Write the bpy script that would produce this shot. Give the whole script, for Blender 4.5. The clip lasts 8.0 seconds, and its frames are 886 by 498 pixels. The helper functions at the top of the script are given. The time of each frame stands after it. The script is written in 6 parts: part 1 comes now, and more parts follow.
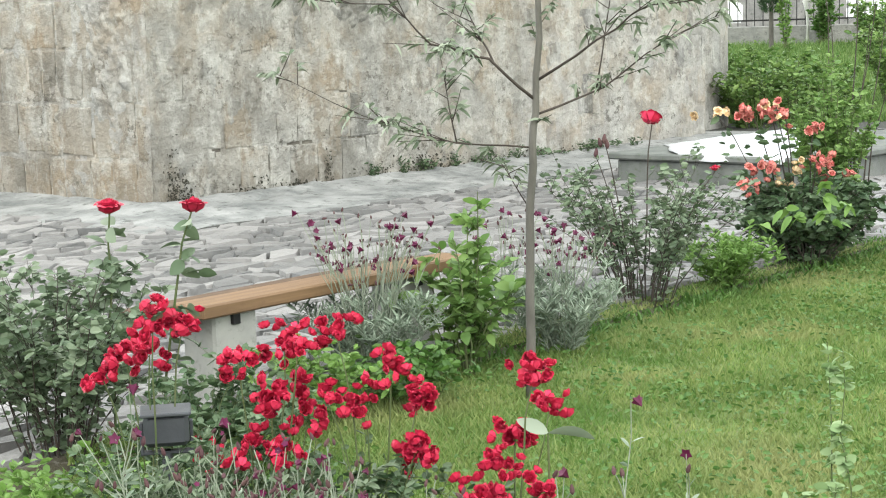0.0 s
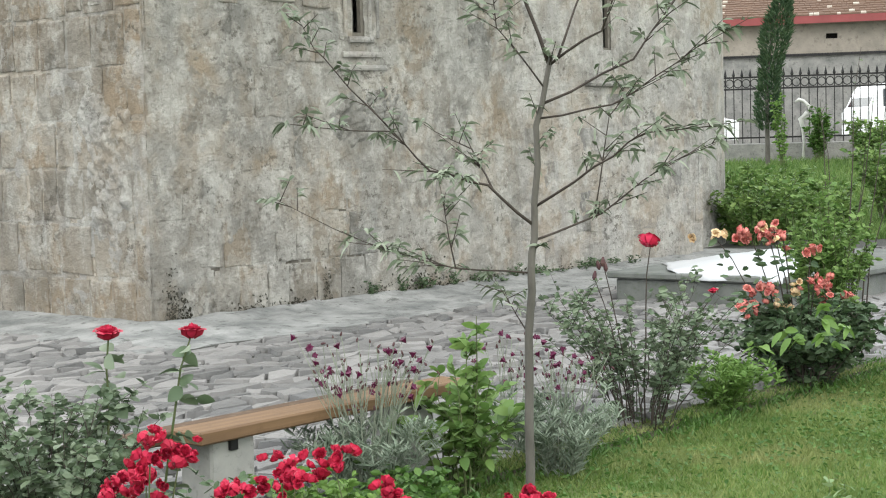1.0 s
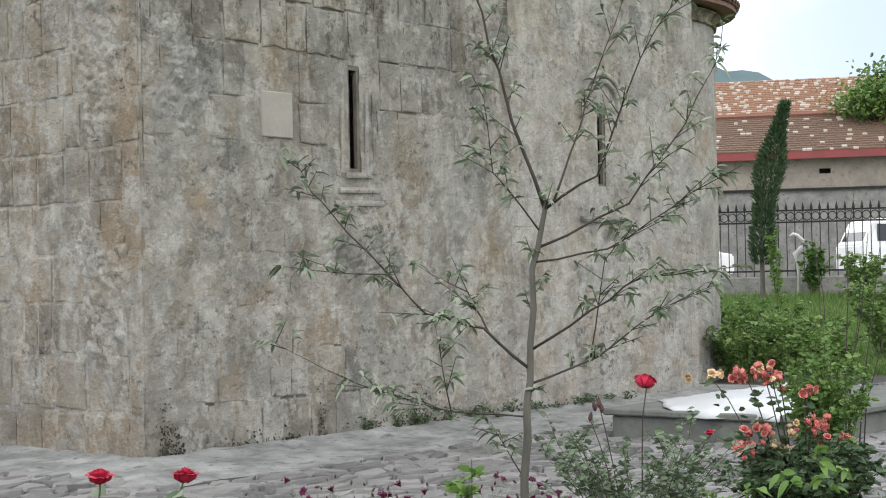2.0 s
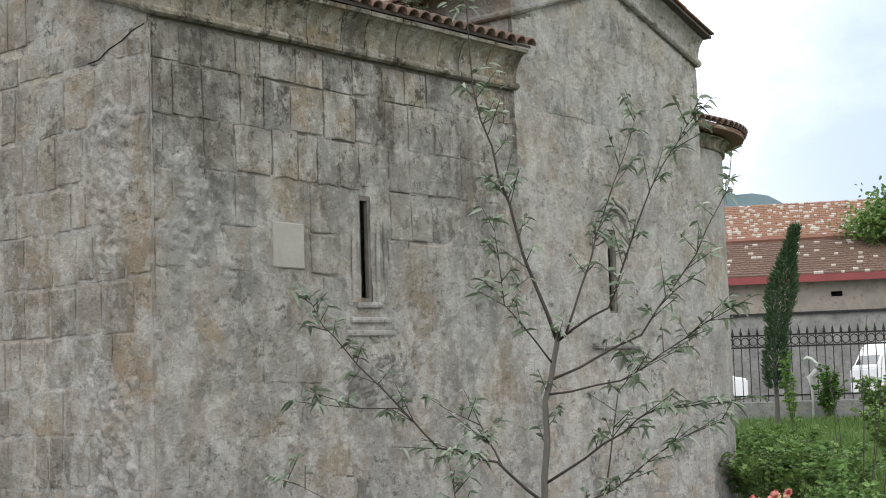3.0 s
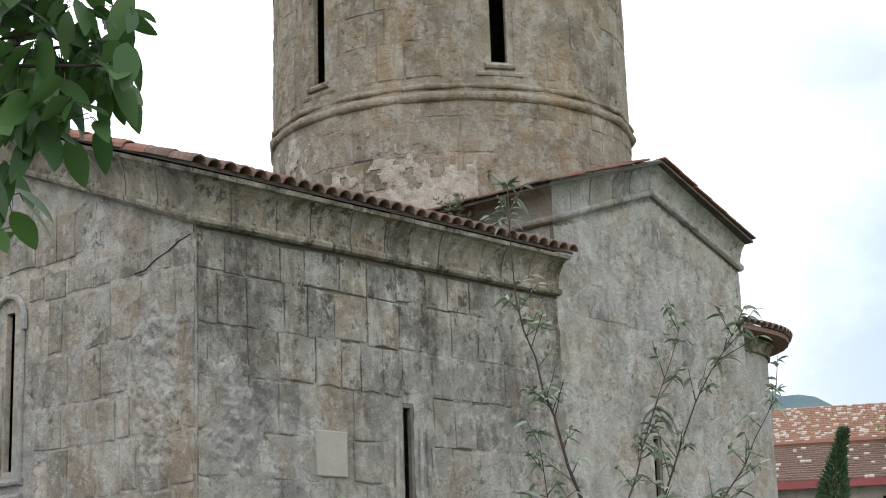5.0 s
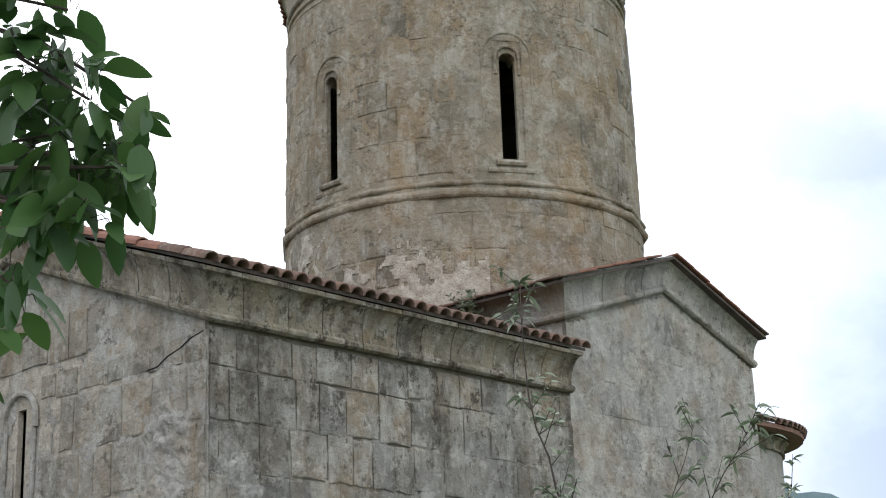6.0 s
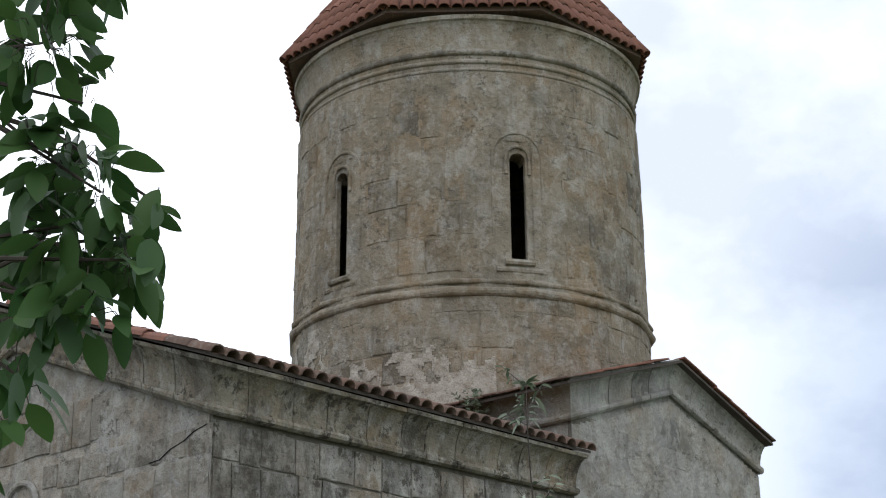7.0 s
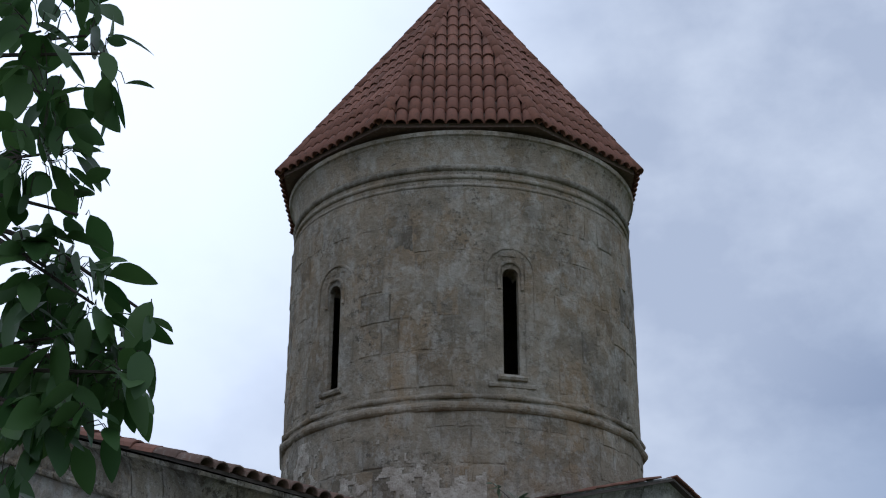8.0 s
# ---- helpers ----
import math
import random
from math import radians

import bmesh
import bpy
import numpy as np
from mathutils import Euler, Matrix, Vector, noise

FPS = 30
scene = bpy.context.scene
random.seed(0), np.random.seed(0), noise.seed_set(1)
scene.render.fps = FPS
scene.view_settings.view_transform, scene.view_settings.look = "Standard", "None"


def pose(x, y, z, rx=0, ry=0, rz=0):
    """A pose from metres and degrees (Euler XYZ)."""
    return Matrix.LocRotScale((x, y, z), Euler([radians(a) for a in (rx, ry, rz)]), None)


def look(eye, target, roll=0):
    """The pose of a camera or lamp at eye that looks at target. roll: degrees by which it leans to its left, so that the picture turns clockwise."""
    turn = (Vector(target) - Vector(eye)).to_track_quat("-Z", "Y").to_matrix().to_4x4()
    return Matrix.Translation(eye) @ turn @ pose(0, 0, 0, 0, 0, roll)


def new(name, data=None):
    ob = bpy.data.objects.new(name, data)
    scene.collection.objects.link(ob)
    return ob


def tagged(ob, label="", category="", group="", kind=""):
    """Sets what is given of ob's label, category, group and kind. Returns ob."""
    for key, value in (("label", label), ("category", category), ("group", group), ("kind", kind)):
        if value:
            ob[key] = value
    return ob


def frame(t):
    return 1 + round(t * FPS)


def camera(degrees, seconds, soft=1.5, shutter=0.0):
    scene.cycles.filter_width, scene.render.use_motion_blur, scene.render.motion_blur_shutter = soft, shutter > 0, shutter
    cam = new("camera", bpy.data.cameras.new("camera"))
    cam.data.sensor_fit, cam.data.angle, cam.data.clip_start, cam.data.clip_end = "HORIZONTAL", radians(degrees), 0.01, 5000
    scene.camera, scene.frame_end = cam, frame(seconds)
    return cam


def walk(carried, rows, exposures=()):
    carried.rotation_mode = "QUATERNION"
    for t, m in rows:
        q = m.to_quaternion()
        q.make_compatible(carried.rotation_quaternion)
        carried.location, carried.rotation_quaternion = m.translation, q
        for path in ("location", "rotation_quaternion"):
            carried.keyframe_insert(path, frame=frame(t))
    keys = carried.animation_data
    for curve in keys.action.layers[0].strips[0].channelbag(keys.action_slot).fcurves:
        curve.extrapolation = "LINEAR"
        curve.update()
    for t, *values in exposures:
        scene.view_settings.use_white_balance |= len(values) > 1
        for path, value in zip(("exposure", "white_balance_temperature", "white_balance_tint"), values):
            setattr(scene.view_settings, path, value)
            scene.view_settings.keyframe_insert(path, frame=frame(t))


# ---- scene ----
cam = camera(31.0, 8.0, 1.1)
EYE, VIEW = 1.6, 40.0
# seconds, rise of the eye, turn to the right, pitch, roll
ROWS = [
    (0.0, 0.000, -0.27, -7.70, -1.58),
    (0.5, 0.025, -0.03, -5.83, -2.06),
    (1.0, 0.050, -0.11, -3.62, -1.52),
    (1.5, 0.080, 0.01, -1.33, -1.32),
    (2.8, 0.133, -0.00, 4.74, -1.50),
    (3.0, 0.138, -0.14, 5.56, -1.76),
    (3.5, 0.150, -0.41, 7.46, -1.89),
    (4.0, 0.165, -0.76, 9.50, -1.99),
    (4.5, 0.175, -1.15, 11.24, -1.90),
    (4.7, 0.177, -1.31, 11.88, -1.92),
    (5.8, 0.188, -1.72, 15.64, -1.85),
    (6.0, 0.190, -1.81, 16.31, -1.87),
    (6.5, 0.193, -2.01, 17.81, -1.46),
    (7.0, 0.195, -2.03, 19.82, -0.51),
    (7.5, 0.198, -1.87, 21.72, -0.25),
    (8.0, 0.200, -1.74, 23.90, 0.13),
]
EXPO = [(0.0, 1.05, 6550, 3), (0.5, 0.92, 6550, 4), (1.0, 0.64, 6500, 5), (1.5, 0.40, 6450, 7), (3.0, 0.13, 6350, 9), (4.5, 0.10, 6250, 10), (6.0, -0.05, 6150, 9), (6.5, -0.14, 6100, 9), (7.0, -0.46, 6050, 9), (7.5, -0.86, 5750, 10), (8.0, -1.3, 5400, 11)]
walk(cam, [(t, pose(0, 0, EYE + up, 0, 0, VIEW - 90 - yaw) @ pose(0, 0, 0, 90 + pitch) @ pose(0, 0, 0, 0, 0, roll))
           for t, up, yaw, pitch, roll in ROWS], EXPO)


def polar(az, d, z=0.0):
    """A place d metres from the eye's foot, az degrees to the right of the line of view."""
    a = radians(VIEW - az)
    return Vector((d * math.cos(a), d * math.sin(a), z))


# ---- sky and sun ----
SUN_EL, SUN_AZ = 42.0, 226.0      # elevation; direction in the plan, counter-clockwise from x
world = bpy.data.worlds.new("sky")
scene.world = world
world.use_nodes = True
wn, wl = world.node_tree.nodes, world.node_tree.links
wn.clear()
w_out = wn.new("ShaderNodeOutputWorld")
w_bg = wn.new("ShaderNodeBackground")
w_sky = wn.new("ShaderNodeTexSky")
w_sky.sky_type, w_sky.sun_disc = "NISHITA", False
w_sky.sun_elevation, w_sky.sun_rotation = radians(SUN_EL), radians(90 - SUN_AZ)
w_sky.air_density, w_sky.dust_density = 1.0, 3.0
w_co = wn.new("ShaderNodeTexCoord")
w_map = wn.new("ShaderNodeMapping")
w_map.inputs["Scale"].default_value = (1.0, 1.0, 1.5)
w_map.inputs["Location"].default_value = (1.35, 0.62, 0.9)
w_noise = wn.new("ShaderNodeTexNoise")
w_noise.inputs["Scale"].default_value, w_noise.inputs["Detail"].default_value, w_noise.inputs["Roughness"].default_value = 5.0, 8.0, 0.55
w_ramp = wn.new("ShaderNodeValToRGB")
w_ramp.color_ramp.elements[0].position, w_ramp.color_ramp.elements[0].color = 0.40, (1.30, 1.35, 1.47, 1)
w_ramp.color_ramp.elements[1].position, w_ramp.color_ramp.elements[1].color = 0.57, (1.78, 1.79, 1.82, 1)
# the cloud is thinnest and brightest where the hidden sun stands
w_dot = wn.new("ShaderNodeVectorMath")
w_dot.operation = "DOT_PRODUCT"
w_dot.inputs[1].default_value = polar(-36, 0.80, 0.60)
w_lift = wn.new("ShaderNodeMapRange")
w_lift.interpolation_type = "SMOOTHSTEP"
w_lift.inputs["From Min"].default_value, w_lift.inputs["From Max"].default_value = 0.80, 0.98
w_mul = wn.new("ShaderNodeMix")
w_mul.data_type = "RGBA"
w_mul.inputs["B"].default_value = (3.2, 3.2, 3.2, 1)
# a bank of greyer cloud stands low over the hills
w_dot2 = wn.new("ShaderNodeVectorMath")
w_dot2.operation = "DOT_PRODUCT"
w_dot2.inputs[1].default_value = polar(24, 0.985, 0.17)
w_low = wn.new("ShaderNodeMapRange")
w_low.interpolation_type = "SMOOTHSTEP"
w_low.inputs["From Min"].default_value, w_low.inputs["From Max"].default_value = 0.945, 0.992
w_low.inputs["To Max"].default_value = 0.82
w_bank = wn.new("ShaderNodeMix")
w_bank.data_type, w_bank.blend_type = "RGBA", "MULTIPLY"
w_bank.inputs["B"].default_value = (0.46, 0.53, 0.65, 1)
w_mix = wn.new("ShaderNodeMix")
w_mix.data_type = "RGBA"
w_mix.inputs["Factor"].default_value = 0.90
w_scale = wn.new("ShaderNodeVectorMath")
w_scale.operation = "SCALE"
w_scale.inputs["Scale"].default_value = 0.10
for a, b in ((w_co.outputs["Generated"], w_map.inputs["Vector"]), (w_map.outputs[0], w_noise.inputs["Vector"]), (w_noise.outputs["Fac"], w_ramp.inputs["Fac"]),
             (w_co.outputs["Generated"], w_dot.inputs[0]), (w_dot.outputs["Value"], w_lift.inputs["Value"]), (w_ramp.outputs["Color"], w_mul.inputs["A"]),
             (w_lift.outputs[0], w_mul.inputs["Factor"]), (w_sky.outputs[0], w_scale.inputs[0]), (w_scale.outputs[0], w_mix.inputs["A"]),
             (w_co.outputs["Generated"], w_dot2.inputs[0]), (w_dot2.outputs["Value"], w_low.inputs["Value"]), (w_low.outputs[0], w_bank.inputs["Factor"]),
             (w_mul.outputs["Result"], w_bank.inputs["A"]), (w_bank.outputs["Result"], w_mix.inputs["B"]), (w_mix.outputs["Result"], w_bg.inputs["Color"]), (w_bg.outputs[0], w_out.inputs["Surface"])):
    wl.new(a, b)
w_bg.inputs["Strength"].default_value = 1.0
sun = new("sun", bpy.data.lights.new("sun", "SUN"))
sun.data.energy, sun.data.angle, sun.data.color = 1.0, radians(40), (1.0, 0.95, 0.88)
sun_dir = Vector((math.cos(radians(SUN_AZ)) * math.cos(radians(SUN_EL)), math.sin(radians(SUN_AZ)) * math.cos(radians(SUN_EL)), math.sin(radians(SUN_EL))))
sun.matrix_world = look(sun_dir * 60, (0, 0, 0))


# ---- materials ----
def shader(name, rough=0.8, metal=0.0, spec=0.3):
    m = bpy.data.materials.new(name)
    m.use_nodes = True
    b = m.node_tree.nodes["Principled BSDF"]
    b.inputs["Roughness"].default_value, b.inputs["Metallic"].default_value = rough, metal
    b.inputs["Specular IOR Level"].default_value = spec
    return m, m.node_tree.nodes, m.node_tree.links, b


def rgba(c):
    return (c[0], c[1], c[2], 1.0)


def field(m, scale, detail=6.0, rough=0.6, stretch=(1, 1, 1), shift=(0, 0, 0)):
    """A noise in world metres."""
    n, l = m.node_tree.nodes, m.node_tree.links
    g, mp, t = n.new("ShaderNodeNewGeometry"), n.new("ShaderNodeMapping"), n.new("ShaderNodeTexNoise")
    mp.inputs["Scale"].default_value, mp.inputs["Location"].default_value = stretch, shift
    t.inputs["Scale"].default_value, t.inputs["Detail"].default_value, t.inputs["Roughness"].default_value = scale, detail, rough
    l.new(g.outputs["Position"], mp.inputs["Vector"])
    l.new(mp.outputs[0], t.inputs["Vector"])
    return t.outputs["Fac"]


def ramp(m, fac, *stops):
    n, l = m.node_tree.nodes, m.node_tree.links
    r = n.new("ShaderNodeValToRGB")
    while len(r.color_ramp.elements) < len(stops):
        r.color_ramp.elements.new(0.5)
    for e, (p, c) in zip(r.color_ramp.elements, stops):
        e.position, e.color = p, rgba(c) if not isinstance(c, float) else (c, c, c, 1)
    l.new(fac, r.inputs["Fac"])
    return r.outputs["Color"]


def blend(m, fac, a, b, mode="MIX"):
    n, l = m.node_tree.nodes, m.node_tree.links
    x = n.new("ShaderNodeMix")
    x.data_type, x.blend_type = "RGBA", mode
    for v, key in ((fac, "Factor"), (a, "A"), (b, "B")):
        if isinstance(v, (float, int)):
            x.inputs[key].default_value = v
        elif isinstance(v, tuple):
            x.inputs[key].default_value = rgba(v)
        else:
            l.new(v, x.inputs[key])
    return x.outputs["Result"]


def bump(m, b, height, strength=0.4, distance=0.01, also=None):
    n, l = m.node_tree.nodes, m.node_tree.links
    x = n.new("ShaderNodeBump")
    x.inputs["Strength"].default_value, x.inputs["Distance"].default_value = strength, distance
    l.new(height, x.inputs["Height"])
    if also is not None:
        l.new(also, x.inputs["Normal"])
    l.new(x.outputs[0], b.inputs["Normal"])
    return x.outputs[0]


def chance(m):
    return m.node_tree.nodes.new("ShaderNodeObjectInfo").outputs["Random"]


def island(m):
    return m.node_tree.nodes.new("ShaderNodeNewGeometry").outputs["Random Per Island"]


def height_band(m, z0, z1):
    """0 below z0 metres, 1 above z1."""
    n, l = m.node_tree.nodes, m.node_tree.links
    g, x, r = n.new("ShaderNodeNewGeometry"), n.new("ShaderNodeSeparateXYZ"), n.new("ShaderNodeMapRange")
    r.inputs["From Min"].default_value, r.inputs["From Max"].default_value = z0, z1
    l.new(g.outputs["Position"], x.inputs[0])
    l.new(x.outputs["Z"], r.inputs["Value"])
    return r.outputs[0]


def chips(m, scale, shift=(0, 0, 0)):
    """A value of its own for each ragged flake of a surface, about 1 / scale metres across."""
    n, l = m.node_tree.nodes, m.node_tree.links
    g, v, mp, w = n.new("ShaderNodeNewGeometry"), n.new("ShaderNodeTexVoronoi"), n.new("ShaderNodeMapping"), n.new("ShaderNodeTexNoise")
    mp.inputs["Location"].default_value = shift
    w.inputs["Scale"].default_value, w.inputs["Detail"].default_value, w.inputs["Roughness"].default_value = scale * 1.4, 6.0, 0.65
    v.inputs["Scale"].default_value = scale
    x = n.new("ShaderNodeMix")
    x.data_type, x.blend_type = "RGBA", "LINEAR_LIGHT"
    x.inputs["Factor"].default_value = 0.42 / scale * 2.2
    l.new(g.outputs["Position"], mp.inputs["Vector"])
    l.new(mp.outputs[0], w.inputs["Vector"])
    l.new(mp.outputs[0], x.inputs["A"])
    l.new(w.outputs["Color"], x.inputs["B"])
    l.new(x.outputs["Result"], v.inputs["Vector"])
    s = n.new("ShaderNodeSeparateColor")
    l.new(v.outputs["Color"], s.inputs[0])
    return s.outputs["Red"]


def stone_wall(name, pale, grey, ochre, streak=0.75, lime=1.0, soot=None):
    """Limewashed sandstone: patches at half a metre, runs down the wall, pits and fine grain."""
    m, n, l, b = shader(name, 0.92, 0, 0.15)
    c = ramp(m, field(m, 0.8, 6, 0.6), (0.40, grey), (0.51, pale), (0.62, ochre))
    c = blend(m, ramp(m, chance(m), (0.0, 0.0), (0.55, 0.05), (0.85, 0.45), (1.0, 0.8)), c, tuple(v * 0.92 for v in ochre))
    c = blend(m, ramp(m, chance(m), (0.0, 0.9), (0.2, 0.5), (0.42, 0.0)), c, tuple(v * 0.56 for v in grey))
    # upright ochre and brown blotches where the lime has washed off
    c = blend(m, ramp(m, field(m, 1.1, 6, 0.55, (1.7, 1.7, 0.75), (5, 2, 8)), (0.52, 0.0), (0.58, 0.5)), c, tuple(v * 0.80 for v in ochre))
    c = blend(m, ramp(m, chips(m, 3.2), (0.0, 0.55), (0.30, 0.0)), c, tuple(v * 0.66 for v in grey))
    c = blend(m, ramp(m, chips(m, 4.6, (3, 1, 7)), (0.68, 0.0), (1.0, 0.6 * lime)), c, (0.445, 0.435, 0.39))
    # washes of lime with ragged edges, at three sizes
    c = blend(m, ramp(m, field(m, 1.5, 12, 0.62, (1, 1, 0.8), (7, 3, 1)), (0.47, 0.0), (0.54, 0.6), (0.7, 0.75)), c, tuple(v * 1.32 for v in grey))
    c = blend(m, ramp(m, field(m, 4.5, 9, 0.66, (1, 1, 0.7), (2, 13, 6)), (0.52, 0.0), (0.60, 0.65 * lime)), c, (0.455, 0.445, 0.405))
    c = blend(m, ramp(m, field(m, 8, 6, 0.62, (1, 1, 0.8), (8, 5, 3)), (0.58, 0.0), (0.64, 0.5 * lime)), c, (0.505, 0.495, 0.455))
    # runs of dirt and of lime down the wall
    c = blend(m, ramp(m, field(m, 1.0, 8, 0.66, (1.2, 1.2, 0.75)), (0.50, 0.0), (0.66, streak)), c, (0.12, 0.11, 0.092))
    c = blend(m, ramp(m, field(m, 1.6, 8, 0.68, (1.5, 1.5, 0.8), (4, 9, 2)), (0.53, 0.0), (0.60, 0.6 * lime)), c, (0.455, 0.447, 0.41))
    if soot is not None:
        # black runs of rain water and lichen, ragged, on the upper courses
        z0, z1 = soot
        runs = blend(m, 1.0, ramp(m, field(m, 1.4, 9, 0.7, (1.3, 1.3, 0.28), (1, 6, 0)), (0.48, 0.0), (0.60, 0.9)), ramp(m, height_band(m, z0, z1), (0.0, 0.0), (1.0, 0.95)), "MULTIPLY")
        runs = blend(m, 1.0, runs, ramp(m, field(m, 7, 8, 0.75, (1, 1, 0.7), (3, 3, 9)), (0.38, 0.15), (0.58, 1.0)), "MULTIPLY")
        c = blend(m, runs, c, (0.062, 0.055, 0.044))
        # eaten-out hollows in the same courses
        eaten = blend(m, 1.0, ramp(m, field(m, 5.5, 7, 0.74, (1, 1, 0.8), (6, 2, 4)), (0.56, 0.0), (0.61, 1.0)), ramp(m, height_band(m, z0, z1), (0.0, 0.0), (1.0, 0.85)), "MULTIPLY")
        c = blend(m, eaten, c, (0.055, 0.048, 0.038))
    # clusters of pits
    pits = blend(m, 1.0, ramp(m, field(m, 9, 6, 0.78, (1, 1, 1.2)), (0.54, 0.0), (0.60, 1.0)), ramp(m, field(m, 1.3, 5, 0.6, shift=(9, 1, 4)), (0.44, 0.0), (0.62, 0.75)), "MULTIPLY")
    c = blend(m, pits, c, (0.075, 0.067, 0.055))
    c = blend(m, ramp(m, field(m, 42, 5, 0.75), (0.30, 0.2), (0.55, 0.0)), c, (0.16, 0.147, 0.125))
    l.new(c, b.inputs["Base Color"])
    first = bump(m, b, field(m, 5, 8, 0.66), 1.0, 0.075)
    bump(m, b, field(m, 18, 5, 0.68), 0.8, 0.018, first)
    return m


WALL = stone_wall("limewashed_sandstone", (0.329, 0.307, 0.273), (0.256, 0.252, 0.239), (0.305, 0.262, 0.208), 0.5, 0.72)
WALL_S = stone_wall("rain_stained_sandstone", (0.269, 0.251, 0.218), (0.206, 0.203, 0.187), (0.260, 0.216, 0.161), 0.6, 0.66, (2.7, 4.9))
WALL_W = stone_wall("bare_ochre_sandstone", (0.285, 0.245, 0.192), (0.22, 0.203, 0.175), (0.28, 0.223, 0.16), 0.5, 0.6)
DRUM = stone_wall("weathered_sandstone", (0.261, 0.216, 0.156), (0.192, 0.166, 0.127), (0.271, 0.202, 0.128), 0.5, 0.45)
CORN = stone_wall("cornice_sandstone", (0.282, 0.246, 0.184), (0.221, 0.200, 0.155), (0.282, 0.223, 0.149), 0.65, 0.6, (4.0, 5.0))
CORN_D = stone_wall("drum_cornice_sandstone", (0.281, 0.237, 0.179), (0.217, 0.189, 0.150), (0.281, 0.219, 0.145), 0.5, 0.45)


def simple(name, a, b_, scale=6.0, rough=0.8, metal=0.0, spec=0.3, rel=0.3, dist=0.004, stretch=(1, 1, 1), per=None, spots=None, each=None):
    m, n, l, b = shader(name, rough, metal, spec)
    c = ramp(m, field(m, scale, 6, 0.65, stretch), (0.32, a), (0.68, b_))
    if per is not None:
        c = blend(m, ramp(m, chance(m), (0.0, 0.0), (1.0, 0.8)), c, per)
    if each is not None:
        c = blend(m, ramp(m, island(m), (0.0, 0.75), (0.25, 0.0), (1.0, 0.0)), c, tuple(0.45 * v for v in each))
        c = blend(m, ramp(m, island(m), (0.6, 0.0), (1.0, 0.75)), c, each)
    if spots is not None:
        c = blend(m, ramp(m, field(m, scale * 4, 5, 0.7, shift=(3, 1, 5)), (0.55, 0.0), (0.66, 0.7)), c, spots)
    l.new(c, b.inputs["Base Color"])
    if rel:
        bump(m, b, field(m, scale * 5, 5, 0.7, stretch), rel, dist)
    return m


def leafy(name, a, b_, through_=0.25, rough=0.5, spec=0.35):
    """Leaves: each one a little different, and letting some light through."""
    m, n, l, b = shader(name, rough, 0, spec)
    c = ramp(m, island(m), (0.0, a), (1.0, b_))
    c = blend(m, ramp(m, field(m, 2.2, 3, 0.5), (0.35, 0.0), (0.65, 0.45)), c, tuple(0.6 * v for v in a))
    l.new(c, b.inputs["Base Color"])
    if through_:
        t, mix, out = n.new("ShaderNodeBsdfTranslucent"), n.new("ShaderNodeMixShader"), n["Material Output"]
        mix.inputs[0].default_value = through_
        l.new(c, t.inputs["Color"])
        l.new(b.outputs[0], mix.inputs[1])
        l.new(t.outputs[0], mix.inputs[2])
        l.new(mix.outputs[0], out.inputs["Surface"])
    return m


TILE = simple("clay_roof_tile", (0.235, 0.105, 0.07), (0.155, 0.078, 0.056), 5.0, 0.85, spots=(0.085, 0.06, 0.05), per=(0.20, 0.095, 0.07), each=(0.26, 0.125, 0.085))
TILE_OLD = simple("old_clay_tile", (0.15, 0.095, 0.075), (0.095, 0.072, 0.062), 4.0, 0.9, spots=(0.24, 0.21, 0.18), per=(0.20, 0.125, 0.095), each=(0.27, 0.13, 0.09))
# shadow under the roof edges, put into the colour
EAVES_SHADE = simple("eaves_shadow_dark", (0.05, 0.042, 0.036), (0.085, 0.07, 0.06), 5.0, 0.9)
SOOT = simple("dark_joint", (0.085, 0.077, 0.064), (0.17, 0.155, 0.13), 7.0, 0.95, rel=0.5, dist=0.01)
DARK = simple("dark_void", (0.012, 0.011, 0.012), (0.02, 0.018, 0.017), 3.0, 0.95, rel=0)
MORTAR_P = simple("pale_mortar", (0.27, 0.235, 0.188), (0.48, 0.44, 0.38), 6.0, 0.95, spots=(0.17, 0.14, 0.11), rel=1.0, dist=0.03)
PAVE = simple("river_stone", (0.075, 0.075, 0.077), (0.15, 0.15, 0.15), 3.5, 0.5, spots=(0.04, 0.04, 0.037), per=(0.26, 0.25, 0.242), rel=0.7, dist=0.012)
JOINT = simple("paving_joint", (0.03, 0.03, 0.027), (0.06, 0.06, 0.053), 7.0, 0.95, rel=0.6, dist=0.01)
APRON = simple("cement_apron", (0.12, 0.125, 0.122), (0.31, 0.31, 0.30), 2.2, 0.9, spots=(0.05, 0.052, 0.045), rel=0.9, dist=0.03)


# ---- building helpers ----
def mesh_from(name, verts, faces, material=None, smooth=False):
    me = bpy.data.meshes.new(name)
    me.from_pydata([tuple(v) for v in verts], [], faces)
    if smooth:
        me.polygons.foreach_set("use_smooth", [True] * len(me.polygons))
    me.update()
    if material is not None:
        me.materials.append(material)
    return me


def part(name, me, parent=None, label="", m=None):
    ob = new(name, me)
    if parent is not None:
        ob.parent = parent
    if m is not None:
        ob.matrix_basis = m
    if label:
        tagged(ob, label)
    return ob


def thing(name, label, category, place=(0, 0, 0), group="", kind="", turn=0.0):
    ob = new(name)
    ob.matrix_basis = pose(*place, 0, 0, turn)
    return tagged(ob, label, category, group, kind)


